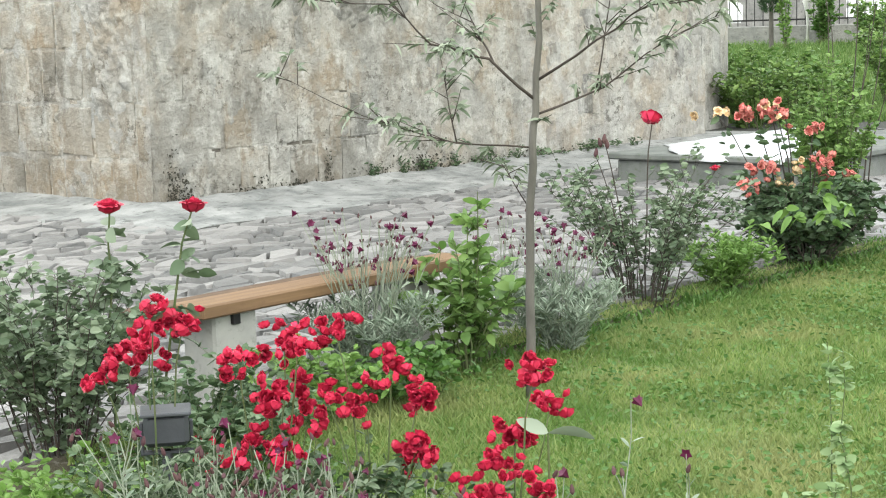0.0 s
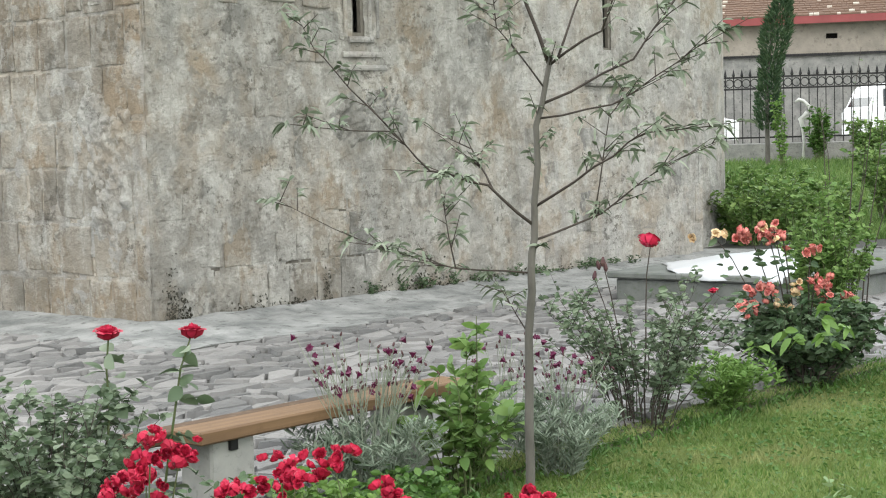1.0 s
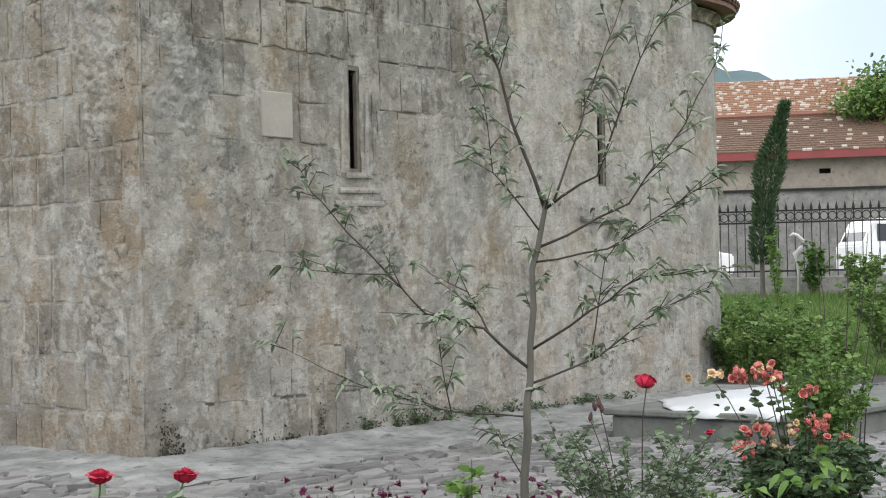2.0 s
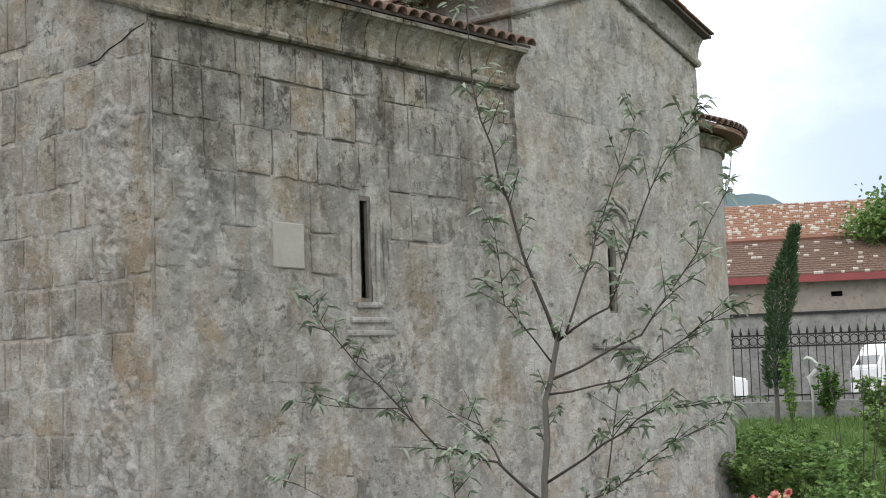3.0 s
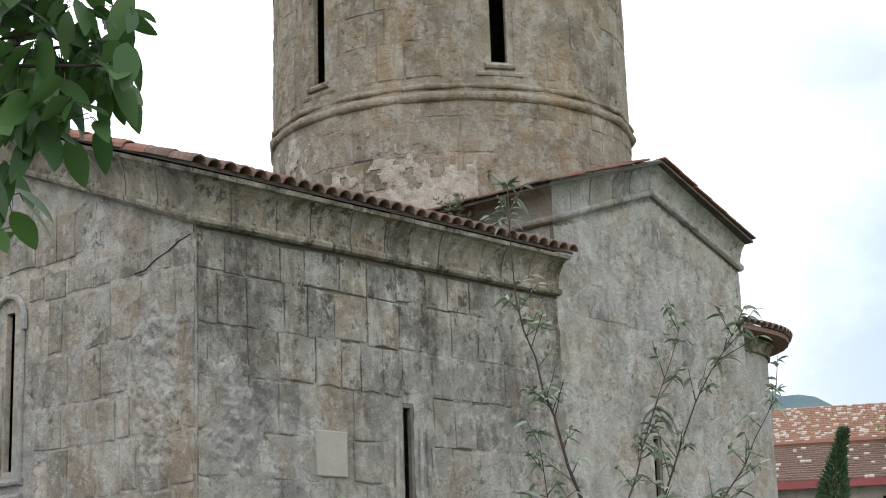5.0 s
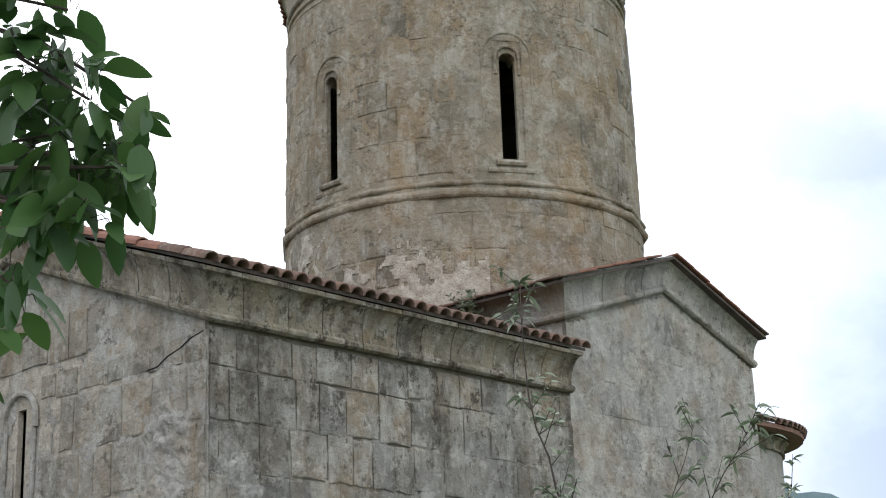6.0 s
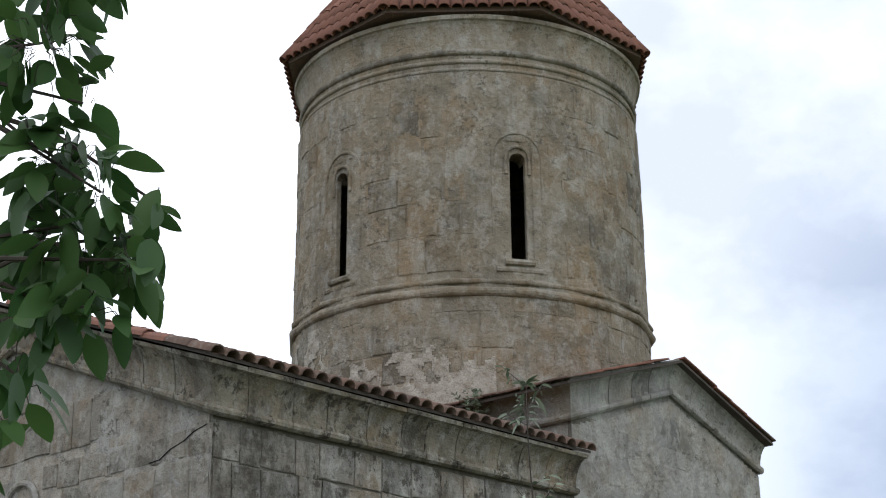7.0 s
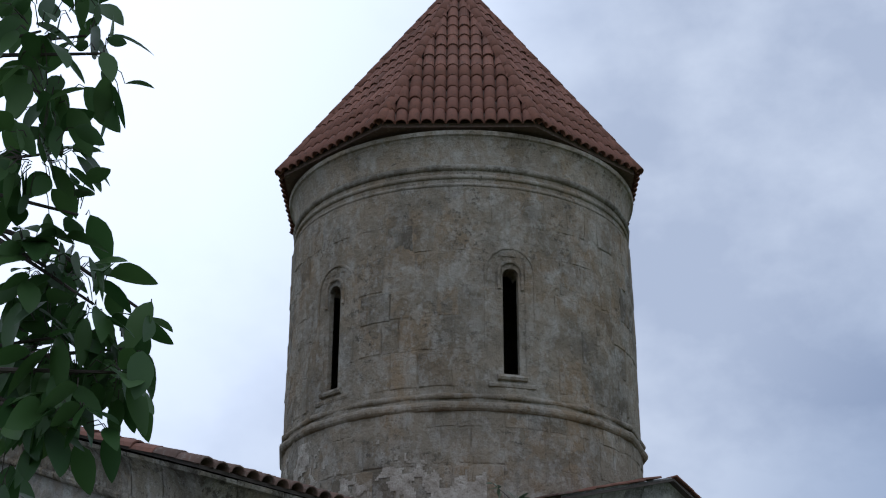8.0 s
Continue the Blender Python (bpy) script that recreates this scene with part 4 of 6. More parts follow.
def shrub(name, label, category, base, radius, height, stems, per, leaf, leaf_mat, stem_mat, thick=0.006, low=0.15, twigs=3, up=0.3, droop=0.2, group="", spread=1.0, bare_tip=False, fold=0.25, twig_len=0.5, fine=False):
    """A bush: stems from the ground, twigs on them, leaves on both. Returns the bush and the stems' tips."""
    ob = thing(name, label, category, base, group)
    tubes, leaves, tips = [], [], []
    for s in range(stems):
        a, r = pr.uniform(0, 2 * math.pi), radius * math.sqrt(pr.random()) * spread
        h = height * pr.uniform(0.62, 1.0) * (1 - 0.22 * (r / radius) ** 2)
        path = bent((0.25 * r * math.cos(a) + pr.gauss(0, 0.02), 0.25 * r * math.sin(a) + pr.gauss(0, 0.02), -0.03), (r * math.cos(a), r * math.sin(a), h))
        tubes.append(tube(path, [thick * (1 - 0.75 * i / 5) for i in range(6)], 4))
        tips.append(path[-1])
        lines = [(path, low, per)]
        for q in range(twigs):
            p, d = along(path, pr.uniform(max(low, 0.3), 0.95))
            e = p + (any_way(0.45).normalized() + 0.4 * d) * radius * pr.uniform(0.25, 0.7) * twig_len
            tw = [p, p.lerp(e, 0.5) + Vector((0, 0, 0.01)), e]
            tubes.append(tube(tw, [thick * 0.45, thick * 0.35, thick * 0.2], 3))
            lines.append((tw, 0.1, max(2, per // 2)))
        for ln, lo, k in lines:
            for _ in range(k):
                p, d = along(ln, lo + (1 - lo) * pr.random())
                w = any_way(up) + 0.35 * d
                L = leaf[0] * pr.uniform(0.55, 1.2)
                leaves.append((p, w, L, L * leaf[1]))
    tagged(part("branchwork", mesh_from("branchwork", *joined(*tubes), stem_mat), ob), kind="stuff")
    part("foliage", fine_leaves("foliage", leaves, leaf_mat, droop=droop) if fine else leaf_mesh("foliage", leaves, leaf_mat, droop=droop, fold=fold), ob)
    return ob, tips


def bloom_mesh(name, r, rings, material, cup=0.7):
    """A full rose: rings of cupped petals, upright at the heart and opening outwards."""
    verts, faces = [], []
    rr = random.Random(len(name) + rings)
    for k in range(rings):
        f = (k + 1) / rings
        n = 3 + k
        for i in range(n):
            a = 2 * math.pi * (i + 0.5 * (k % 2)) / n + rr.uniform(-0.25, 0.25)
            w = 1.5 * math.pi / n
            o = len(verts)
            for v in range(4):
                rad = r * f * (0.25, 0.88, 1.0, 0.80 + 0.3 * cup * f)[v]
                z = r * ((-0.60, -0.25, 0.18, 0.42)[v] + 0.32 * (1 - f) - (0.25 * f * cup if v == 3 else 0)) + rr.uniform(-0.04, 0.04) * r
                for u in (-1, 0, 1):
                    q = a + u * w * (0.40, 0.62, 0.66, 0.50)[v]
                    k2 = rad * (rr.uniform(0.95, 1.05) if v < 3 else rr.uniform(0.86, 1.14))
                    verts.append((k2 * math.cos(q), k2 * math.sin(q), z + (0.06 * r if u == 0 else 0)))
            for v in range(3):
                for u in range(2):
                    faces.append([o + 3 * v + u, o + 3 * v + u + 1, o + 3 * v + u + 4, o + 3 * v + u + 3])
    return mesh_from(name, verts, faces, material, True)


def petal_mat(name, a, b_, rough=0.55):
    m, n, l, b = shader(name, rough, 0, 0.25)
    c = ramp(m, island(m), (0.0, a), (1.0, b_))
    c = blend(m, ramp(m, chance(m), (0.0, 0.0), (1.0, 0.45)), c, tuple(0.55 * v for v in a))
    l.new(c, b.inputs["Base Color"])
    return m


RED = petal_mat("red_petal", (0.40, 0.008, 0.037), (0.62, 0.032, 0.092))
MAGENTA = petal_mat("magenta_petal", (0.05, 0.004, 0.022), (0.115, 0.006, 0.05))
CORAL = petal_mat("coral_petal", (0.52, 0.10, 0.095), (0.68, 0.30, 0.25))
CREAM = petal_mat("apricot_petal", (0.66, 0.42, 0.20), (0.78, 0.62, 0.42))
LEAF_DARK = leafy("rose_leaf", (0.050, 0.095, 0.042), (0.105, 0.15, 0.075), 0.15, 0.5)
LEAF_ROSE = leafy("grey_rose_leaf", (0.085, 0.13, 0.07), (0.19, 0.235, 0.15), 0.15, 0.5)
LEAF_MID = leafy("green_leaf", (0.055, 0.13, 0.025), (0.11, 0.20, 0.045), 0.25)
LEAF_LIGHT = leafy("light_green_leaf", (0.115, 0.22, 0.045), (0.21, 0.335, 0.09), 0.3)
LEAF_GREY = leafy("woolly_grey_leaf", (0.165, 0.215, 0.155), (0.31, 0.355, 0.285), 0.1, 0.85, 0.1)
LEAF_OLIVE = leafy("oleaster_leaf", (0.085, 0.118, 0.068), (0.33, 0.37, 0.28), 0.2, 0.6)
LEAF_PALE = leafy("pale_leaf", (0.18, 0.28, 0.115), (0.33, 0.42, 0.22), 0.3, 0.6)
LEAF_SAP = leafy("sapling_leaf", (0.10, 0.19, 0.045), (0.22, 0.33, 0.10), 0.3)
STEM_G = simple("green_stem", (0.06, 0.09, 0.03), (0.10, 0.11, 0.05), 9.0, 0.7, rel=0)
STEM_W = simple("woolly_stem", (0.15, 0.18, 0.13), (0.24, 0.26, 0.205), 9.0, 0.9, rel=0)
BARK = simple("young_bark", (0.068, 0.064, 0.056), (0.125, 0.116, 0.102), 9.0, 0.85, rel=0.5, stretch=(1, 1, 0.4))
BARK_D = simple("dark_twig", (0.032, 0.025, 0.021), (0.065, 0.052, 0.044), 9.0, 0.8, rel=0)

ROSE = bloom_mesh("bloom", 0.0195, 6, RED, 0.95)
ROSE_BIG = bloom_mesh("big_bloom", 0.034, 6, RED, 1.1)
CORAL_B = bloom_mesh("coral_bloom", 0.027, 5, CORAL, 1.3)
CREAM_B = bloom_mesh("apricot_bloom", 0.026, 5, CREAM, 1.3)
CAMP = mesh_from("campion_flower", [(0, 0, 0)] + [(0.017 * (1 if i % 2 else 0.62) * math.cos(i * math.pi / 5), 0.017 * (1 if i % 2 else 0.62) * math.sin(i * math.pi / 5), 0.004 if i % 2 else 0.002) for i in range(10)] + [(0, 0, -0.022)],
                 [[0, 1 + i, 1 + (i + 1) % 10] for i in range(10)] + [[11, 1 + (i + 1) % 10, 1 + i] for i in range(10)], MAGENTA)
BUD = mesh_from("seed_head", *tube([(0, 0, -0.012), (0, 0, -0.004), (0, 0, 0.006), (0, 0, 0.016)], [0.0025, 0.007, 0.0062, 0.0025], 6), simple("dark_seed_head", (0.055, 0.02, 0.03), (0.09, 0.05, 0.045), 20.0, 0.8, rel=0))


def flower(mesh, parent, p, lean=0.5, size=1.0, name="flower"):
    m = pose(*p, pr.gauss(0, 38) * lean * 1.3, pr.gauss(0, 38) * lean * 1.3, pr.uniform(0, 360))
    return part(name, mesh, parent, m=m @ Matrix.Diagonal((size, size, size, 1)))


def stalks(parent, ends, base, mat, r=0.003, name="stalkwork"):
    part(name, mesh_from(name, *joined(*[tube(bent(b, e, wob=0.008), [r, r * 0.9, r * 0.85, r * 0.8, r * 0.7, r * 0.6], 4) for b, e in zip(base, ends)]), mat), parent)


tagged(new("lawn_clover", leaf_mesh("lawn_clover", cl, LEAF_MID)), "clover and small broad leaves scattered in the lawn", "clover", kind="stuff")

for fl in moss_spots:
    tagged(new("moss_patch", leaf_mesh("moss_patch", fl, MOSS)), "black damp moss at the foot of the wall", "moss", "moss along the wall", "stuff")

# red cluster roses in front: several bushes side by side
CLUSTERS = [(-10.8, 0.79, 8), (-9.7, 0.76, 7), (-11.0, 0.68, 8), (-7.9, 0.71, 8), (-5.6, 0.78, 8), (-4.2, 0.78, 7), (-6.1, 0.71, 9), (-6.7, 0.60, 12), (-5.8, 0.60, 9), (-6.5, 0.45, 10),
            (-7.6, 0.47, 4), (-5.4, 0.52, 4), (-4.6, 0.61, 5), (-3.4, 0.58, 8), (-2.3, 0.66, 9), (-1.3, 0.55, 6), (-1.5, 0.46, 7), (-1.6, 0.37, 8), (0.7, 0.36, 9), (2.2, 0.50, 10),
            (1.7, 0.43, 9), (3.2, 0.36, 7), (2.8, 0.68, 10), (3.5, 0.56, 5), (-12.6, 0.62, 6), (-11.8, 0.66, 6), (1.3, 0.28, 6), (-8.9, 0.33, 5)]
for k, (a0, a1, d0) in enumerate(((-13.5, -8.5, 4.75), (-8.5, -5.0, 4.5), (-5.0, -0.8, 4.45), (-0.8, 4.5, 4.3))):
    mid = (a0 + a1) / 2
    bp = polar(mid, d0)
    ob, _ = shrub("rose_bush", "red cluster rose bush in full bloom with small grey-green leaves", "rose bush", bp, 0.30, 0.50 if k < 3 else 0.36, 22 if k < 3 else 12, 16, (0.038, 0.6), LEAF_DARK, STEM_G, 0.004, twigs=4, group="red roses in front")
    ends, feet = [], []
    for a, z, n in CLUSTERS:
        if a0 <= a < a1:
            c = polar(a, d0 + pr.uniform(-0.15, 0.15), z) - bp
            ends.append(c - Vector((0, 0, 0.02)))
            feet.append((c.x * 0.3, c.y * 0.3, 0))
            for _ in range(int(1.1 * n) + 6):
                s = Vector((pr.gauss(0, 0.030), pr.gauss(0, 0.030), pr.gauss(0, 0.025)))
                flower(ROSE, ob, c + s, 1.0, pr.uniform(0.7, 1.2))
    stalks(ob, ends, feet, STEM_G, 0.0035)

# rose campion: grey woolly stems, small magenta flowers
def campion(az, d, radius, height, stems, heads, dead=0.4, group="rose campions", fl=1.0, leafy_n=16, thin=1.0, wild=0.012):
    ob, tips = shrub("rose_campion", "grey woolly rose campion with small magenta flowers", "flowering plant", polar(az, d), radius, height * 0.62, stems, leafy_n, (0.065, 0.15), LEAF_GREY, STEM_W, 0.003, low=0.0, twigs=2, up=0.75, droop=0.12, group=group)
    tubes = []
    for _ in range(heads):
        a, r = pr.uniform(0, 6.283), radius * pr.uniform(0.1, 1.0)
        base = Vector((0.3 * r * math.cos(a), 0.3 * r * math.sin(a), 0.05))
        tip = Vector((r * math.cos(a), r * math.sin(a), height * pr.uniform(0.72, 1.02)))
        path = bent(base, tip, wob=wild)
        tubes.append(tube(path, [v * thin for v in (0.003, 0.0028, 0.0026, 0.0024, 0.002, 0.0018)], 4))
        for q in range(3):
            e = tip if q == 0 else along(path, pr.uniform(0.6, 0.9))[0] + Vector((pr.uniform(-0.07, 0.07), pr.uniform(-0.07, 0.07), pr.uniform(0.03, 0.10)))
            if q:
                tubes.append(tube([along(path, pr.uniform(0.5, 0.7))[0], e], [0.0022, 0.0016], 3))
            if pr.random() < dead:
                flower(BUD, ob, e, 0.6, pr.uniform(0.6, 0.95), "seed_head")
            else:
                flower(CAMP, ob, e, 1.0, pr.uniform(0.8, 1.25) * fl)
    tagged(part("stalkwork", mesh_from("stalkwork", *joined(*tubes), STEM_W), ob), kind="stuff")
    return ob


campion(-3.0, 7.35, 0.40, 0.77, 50, 40, 0.62, leafy_n=36)
campion(4.0, 8.1, 0.40, 0.64, 46, 22, 0.7, leafy_n=34)
campion(2.0, 8.5, 0.25, 0.64, 12, 12, 0.6)
campion(-9.0, 4.15, 0.36, 0.58, 14, 16, 0.88, leafy_n=16, thin=0.45, wild=0.035, fl=0.6)
campion(-4.6, 4.0, 0.40, 0.50, 30, 16, 0.88, leafy_n=24, thin=0.45, wild=0.035, fl=0.6)
campion(-7.2, 4.05, 0.36, 0.52, 26, 14, 0.88, leafy_n=24, thin=0.45, wild=0.035, fl=0.6)
campion(-2.2, 3.95, 0.30, 0.42, 20, 10, 0.88, leafy_n=22, thin=0.45, wild=0.035, fl=0.6)
campion(0.3, 4.0, 0.30, 0.36, 18, 8, 0.88, leafy_n=18, thin=0.45, wild=0.035, fl=0.6)
for az, d, z in ((-12.3, 4.3, 0.54), (-11.4, 4.3, 0.55), (-11.3, 4.3, 0.68), (-8.5, 4.2, 0.58), (4.0, 4.1, 0.45), (6.8, 4.2, 0.61), (8.2, 4.2, 0.47)):
    p = polar(az, d)
    st = thing("rose_campion", "thin grey rose campion stem with one magenta flower", "flowering plant", p, "rose campions")
    tip = Vector((pr.uniform(-0.03, 0.03), pr.uniform(-0.03, 0.03), z))
    path = bent((pr.uniform(-0.10, 0.10), pr.uniform(-0.10, 0.10), -0.03), tip, wob=0.018)
    bits = [tube(path, [0.0024, 0.0022, 0.002, 0.0018, 0.0016, 0.0014], 4)]
    lv = []
    for _ in range(3):
        q, dd = along(path, pr.uniform(0.35, 0.8))
        e = q + Vector((pr.uniform(-0.09, 0.09), pr.uniform(-0.09, 0.09), pr.uniform(0.05, 0.13)))
        bits.append(tube([q, q.lerp(e, 0.5) + Vector((0.006, 0, 0)), e], [0.0026, 0.002, 0.0016], 3))
        flower(BUD, st, e, 0.5, 1.0, "seed_head")
    for _ in range(12):
        q, dd = along(path, pr.uniform(0.05, 0.8))
        lv.append((q, any_way(0.8), 0.05, 0.012))
    part("stem", mesh_from("stem", *joined(*bits), STEM_W), st)
    part("foliage", leaf_mesh("foliage", lv, LEAF_GREY), st)
    flower(CAMP, st, tip, 0.8, 1.1)

# dark rose bush with two tall red roses
ob, _ = shrub("rose_bush", "dark-leaved rose bush with two tall red roses", "rose bush", polar(-14.2, 6.3), 0.56, 0.88, 46, 20, (0.048, 0.7), LEAF_ROSE, BARK_D, 0.004, twigs=6, up=0.15, low=0.05)
bp = polar(-14.2, 6.3)
ends = [polar(-12.1, 6.3, 0.97) - bp, polar(-9.15, 6.3, 0.96) - bp]
feet = [polar(-12.3, 6.35, 0.05) - bp, polar(-10.6, 6.3, 0.05) - bp]
stalks(ob, ends, feet, STEM_G, 0.006)
lv = []
for e, f in zip(ends, feet):
    flower(ROSE_BIG, ob, e, 0.5, 1.45)
    for _ in range(34):
        s = pr.uniform(0.2, 0.96)
        p = Vector(f).lerp(e, s)
        lv.append((p + Vector((pr.gauss(0, 0.02), pr.gauss(0, 0.02), 0)), any_way(0.0), pr.uniform(0.06, 0.095), 0.056))
part("upper_foliage", fine_leaves("upper_foliage", lv, LEAF_ROSE), ob)
# low bright weeds below it
shrub("herb_clump", "low clump of bright green herbs beside the paving", "plant", polar(-14.2, 4.95), 0.42, 0.30, 44, 18, (0.045, 0.55), LEAF_LIGHT, STEM_G, 0.003, up=0.5)
shrub("herb_clump", "low clump of bright green herbs beside the paving", "plant", polar(-5.0, 6.6), 0.34, 0.30, 26, 14, (0.05, 0.6), LEAF_LIGHT, STEM_G, 0.003, up=0.4)
shrub("herb_clump", "low clump of green leaves under the roses", "plant", polar(-9.0, 5.7), 0.42, 0.46, 40, 20, (0.045, 0.62), LEAF_DARK, STEM_G, 0.003, up=0.4)
shrub("herb_clump", "low clump of green leaves under the roses", "plant", polar(-1.5, 7.0), 0.40, 0.24, 24, 14, (0.05, 0.6), LEAF_MID, STEM_G, 0.003, up=0.4)

shrub("herb_clump", "thin grey-green herbs in front of the garden light", "plant", polar(-10.4, 4.45), 0.22, 0.52, 26, 18, (0.045, 0.3), LEAF_ROSE, STEM_W, 0.002, up=0.5)
shrub("herb_clump", "thin grey-green herbs under the red roses", "plant", polar(-5.6, 4.3), 0.36, 0.46, 34, 18, (0.042, 0.4), LEAF_ROSE, STEM_G, 0.002, up=0.4)

# leafy sapling by the bench
ob, _ = shrub("sapling", "young leafy shrub with light green leaves", "shrub", polar(0.1, 7.6), 0.44, 0.58, 19, 11, (0.085, 0.5), LEAF_SAP, STEM_G, 0.006, twigs=4, up=0.25, fine=True)
ob, _ = shrub("sapling", "slender leafy shoot with light green leaves", "shrub", polar(0.6, 7.5), 0.11, 0.93, 4, 24, (0.075, 0.45), LEAF_SAP, STEM_G, 0.007, low=0.1, twigs=4, up=0.3, fine=True, twig_len=1.0)

# thin dark rose bush with one red rose
ob, _ = shrub("rose_bush", "open dark rose bush with thin stems and one red rose", "rose bush", polar(6.9, 9.3), 0.62, 0.92, 44, 20, (0.048, 0.58), LEAF_ROSE, BARK_D, 0.0045, twigs=5, up=0.2, low=0.03)
bp = polar(6.9, 9.3)
flower(ROSE_BIG, ob, polar(7.25, 9.2, 1.09) - bp, 0.4, 1.6)
flower(ROSE_BIG, ob, polar(9.5, 9.4, 0.78) - bp, 0.4, 0.8)
e = [polar(7.25, 9.2, 1.06) - bp, polar(5.6, 9.2, 0.95) - bp, polar(5.3, 9.2, 0.88) - bp, polar(9.5, 9.4, 0.76) - bp]
stalks(ob, e, [Vector((v.x * 0.3, v.y * 0.3, 0)) for v in e], BARK_D, 0.005)
for a, z in ((5.6, 0.97), (5.45, 0.95), (5.7, 0.94), (5.3, 0.89)):
    flower(BUD, ob, polar(a, 9.2, z) - bp, 0.3, 2.0, "seed_head")
shrub("fern_clump", "low bright green feathery clump at the lawn's edge", "plant", polar(9.9, 9.9), 0.34, 0.36, 44, 22, (0.055, 0.35), LEAF_LIGHT, STEM_G, 0.003, up=0.6)

# dark green bush with coral and apricot roses
ob, _ = shrub("rose_bush", "large dark green rose bush with coral and apricot roses", "rose bush", polar(12.6, 10.9), 0.60, 0.60, 60, 22, (0.07, 0.62), LEAF_DARK, BARK_D, 0.006, twigs=5, up=0.1, low=0.05)
bp = polar(12.6, 10.9)
ends = []
for a, z, n, mesh in ((10.7, 1.04, 7, CORAL_B), (11.4, 1.02, 6, CORAL_B), (11.9, 1.0, 3, CORAL_B), (11.6, 1.06, 2, CREAM_B), (9.5, 1.02, 3, CREAM_B), (13.0, 0.68, 7, CORAL_B), (12.5, 0.66, 2, CREAM_B), (13.7, 0.63, 4, CORAL_B), (11.9, 0.53, 4, CREAM_B), (10.8, 0.56, 6, CORAL_B), (11.2, 0.66, 4, CORAL_B), (12.9, 0.9, 3, CORAL_B)):
    c = polar(a, 10.75, z) - bp
    ends.append(c)
    for _ in range(2 * n):
        flower(mesh, ob, c + Vector((pr.gauss(0, 0.055), pr.gauss(0, 0.055), pr.gauss(0, 0.028))), 1.2, pr.uniform(0.7, 1.1))
stalks(ob, ends, [Vector((v.x * 0.3, v.y * 0.3, 0.05)) for v in ends], BARK_D, 0.006)
lv = []
for v in ends:
    for _ in range(16):
        q = Vector((v.x * 0.5, v.y * 0.5, 0.3)).lerp(v, pr.uniform(0.1, 0.97))
        lv.append((q + Vector((pr.gauss(0, 0.03), pr.gauss(0, 0.03), 0)), any_way(0.1), pr.uniform(0.05, 0.09), 0.045))
part("upper_foliage", leaf_mesh("upper_foliage", lv, LEAF_DARK), ob)
lv = []
for a, z in ((12.0, 0.44), (12.3, 0.40), (13.3, 0.42), (13.6, 0.36), (13.2, 0.52), (13.5, 0.6), (11.0, 0.35), (13.9, 0.48)):
    for _ in range(5):
        lv.append((polar(a + pr.gauss(0, 0.15), 10.2, z) - bp, any_way(-0.1), pr.uniform(0.065, 0.11), 0.048))
part("leafage", fine_leaves("leafage", lv, LEAF_LIGHT, droop=0.35), ob, "large light green leaves")["kind"] = "stuff"
# tall shoots beside it
ob, _ = shrub("tall_shrub", "tall green shrub with upright leafy shoots", "shrub", polar(13.5, 11.7), 0.36, 1.38, 50, 32, (0.055, 0.55), LEAF_SAP, STEM_G, 0.006, twigs=4, up=0.3, low=0.1)
shrub("bare_shoots", "tall thin bare shoots rising from the rose bed", "shrub", polar(14.0, 12.1), 0.5, 2.5, 7, 5, (0.04, 0.5), LEAF_MID, BARK_D, 0.007, twigs=1, low=0.3, twig_len=0.3)
# pale sapling close by on the lawn
shrub("pale_sapling", "spindly sapling with pale lobed leaves standing on the lawn", "sapling", polar(14.2, 4.5), 0.10, 1.12, 2, 34, (0.034, 0.8), LEAF_PALE, STEM_G, 0.0035, twigs=3, up=0.1, low=0.15, fine=True)
shrub("pale_sapling", "spindly sapling with pale lobed leaves standing on the lawn", "sapling", polar(13.8, 4.1), 0.2, 0.45, 7, 14, (0.036, 0.8), LEAF_PALE, STEM_G, 0.003, twigs=2, up=0.1, low=0.15, fine=True)
# a broad pale leaf behind the roses
bp = polar(3.4, 4.3)
ob = thing("broad_leaf_plant", "low plant with a few broad pale grey-green leaves", "plant", bp)
part("foliage", fine_leaves("foliage", [((0, 0, 0.50), polar(60, 1, 0.05), 0.15, 0.055), ((0, 0, 0.5), (-0.3, 0.4, 0.3), 0.10, 0.04)], LEAF_GREY), ob)
part("stem", mesh_from("stem", *tube([(0, 0, -0.03), (0.005, 0, 0.25), (0, 0, 0.5)], [0.005, 0.004, 0.003], 5), STEM_G), ob)

# ragged grass and weeds over the edge of the bed
lv = []
for _ in range(5200):
    x = 5.6 + 6.0 * pr.random()
    y = 4.97 + pr.gauss(0, 0.11)
    if noise.noise(Vector((x * 1.6, y * 2, 7))) + pr.gauss(0, 0.3) > -0.15:
        lv.append((Vector((x, y, -0.02)), (pr.gauss(0, 0.6), pr.gauss(0, 0.6), 1.0), pr.uniform(0.04, 0.11), pr.uniform(0.006, 0.016)))
tagged(new("edge_grass", leaf_mesh("edge_grass", lv, LEAF_MID)), "ragged grass and small weeds along the flower bed", "grass", kind="stuff")

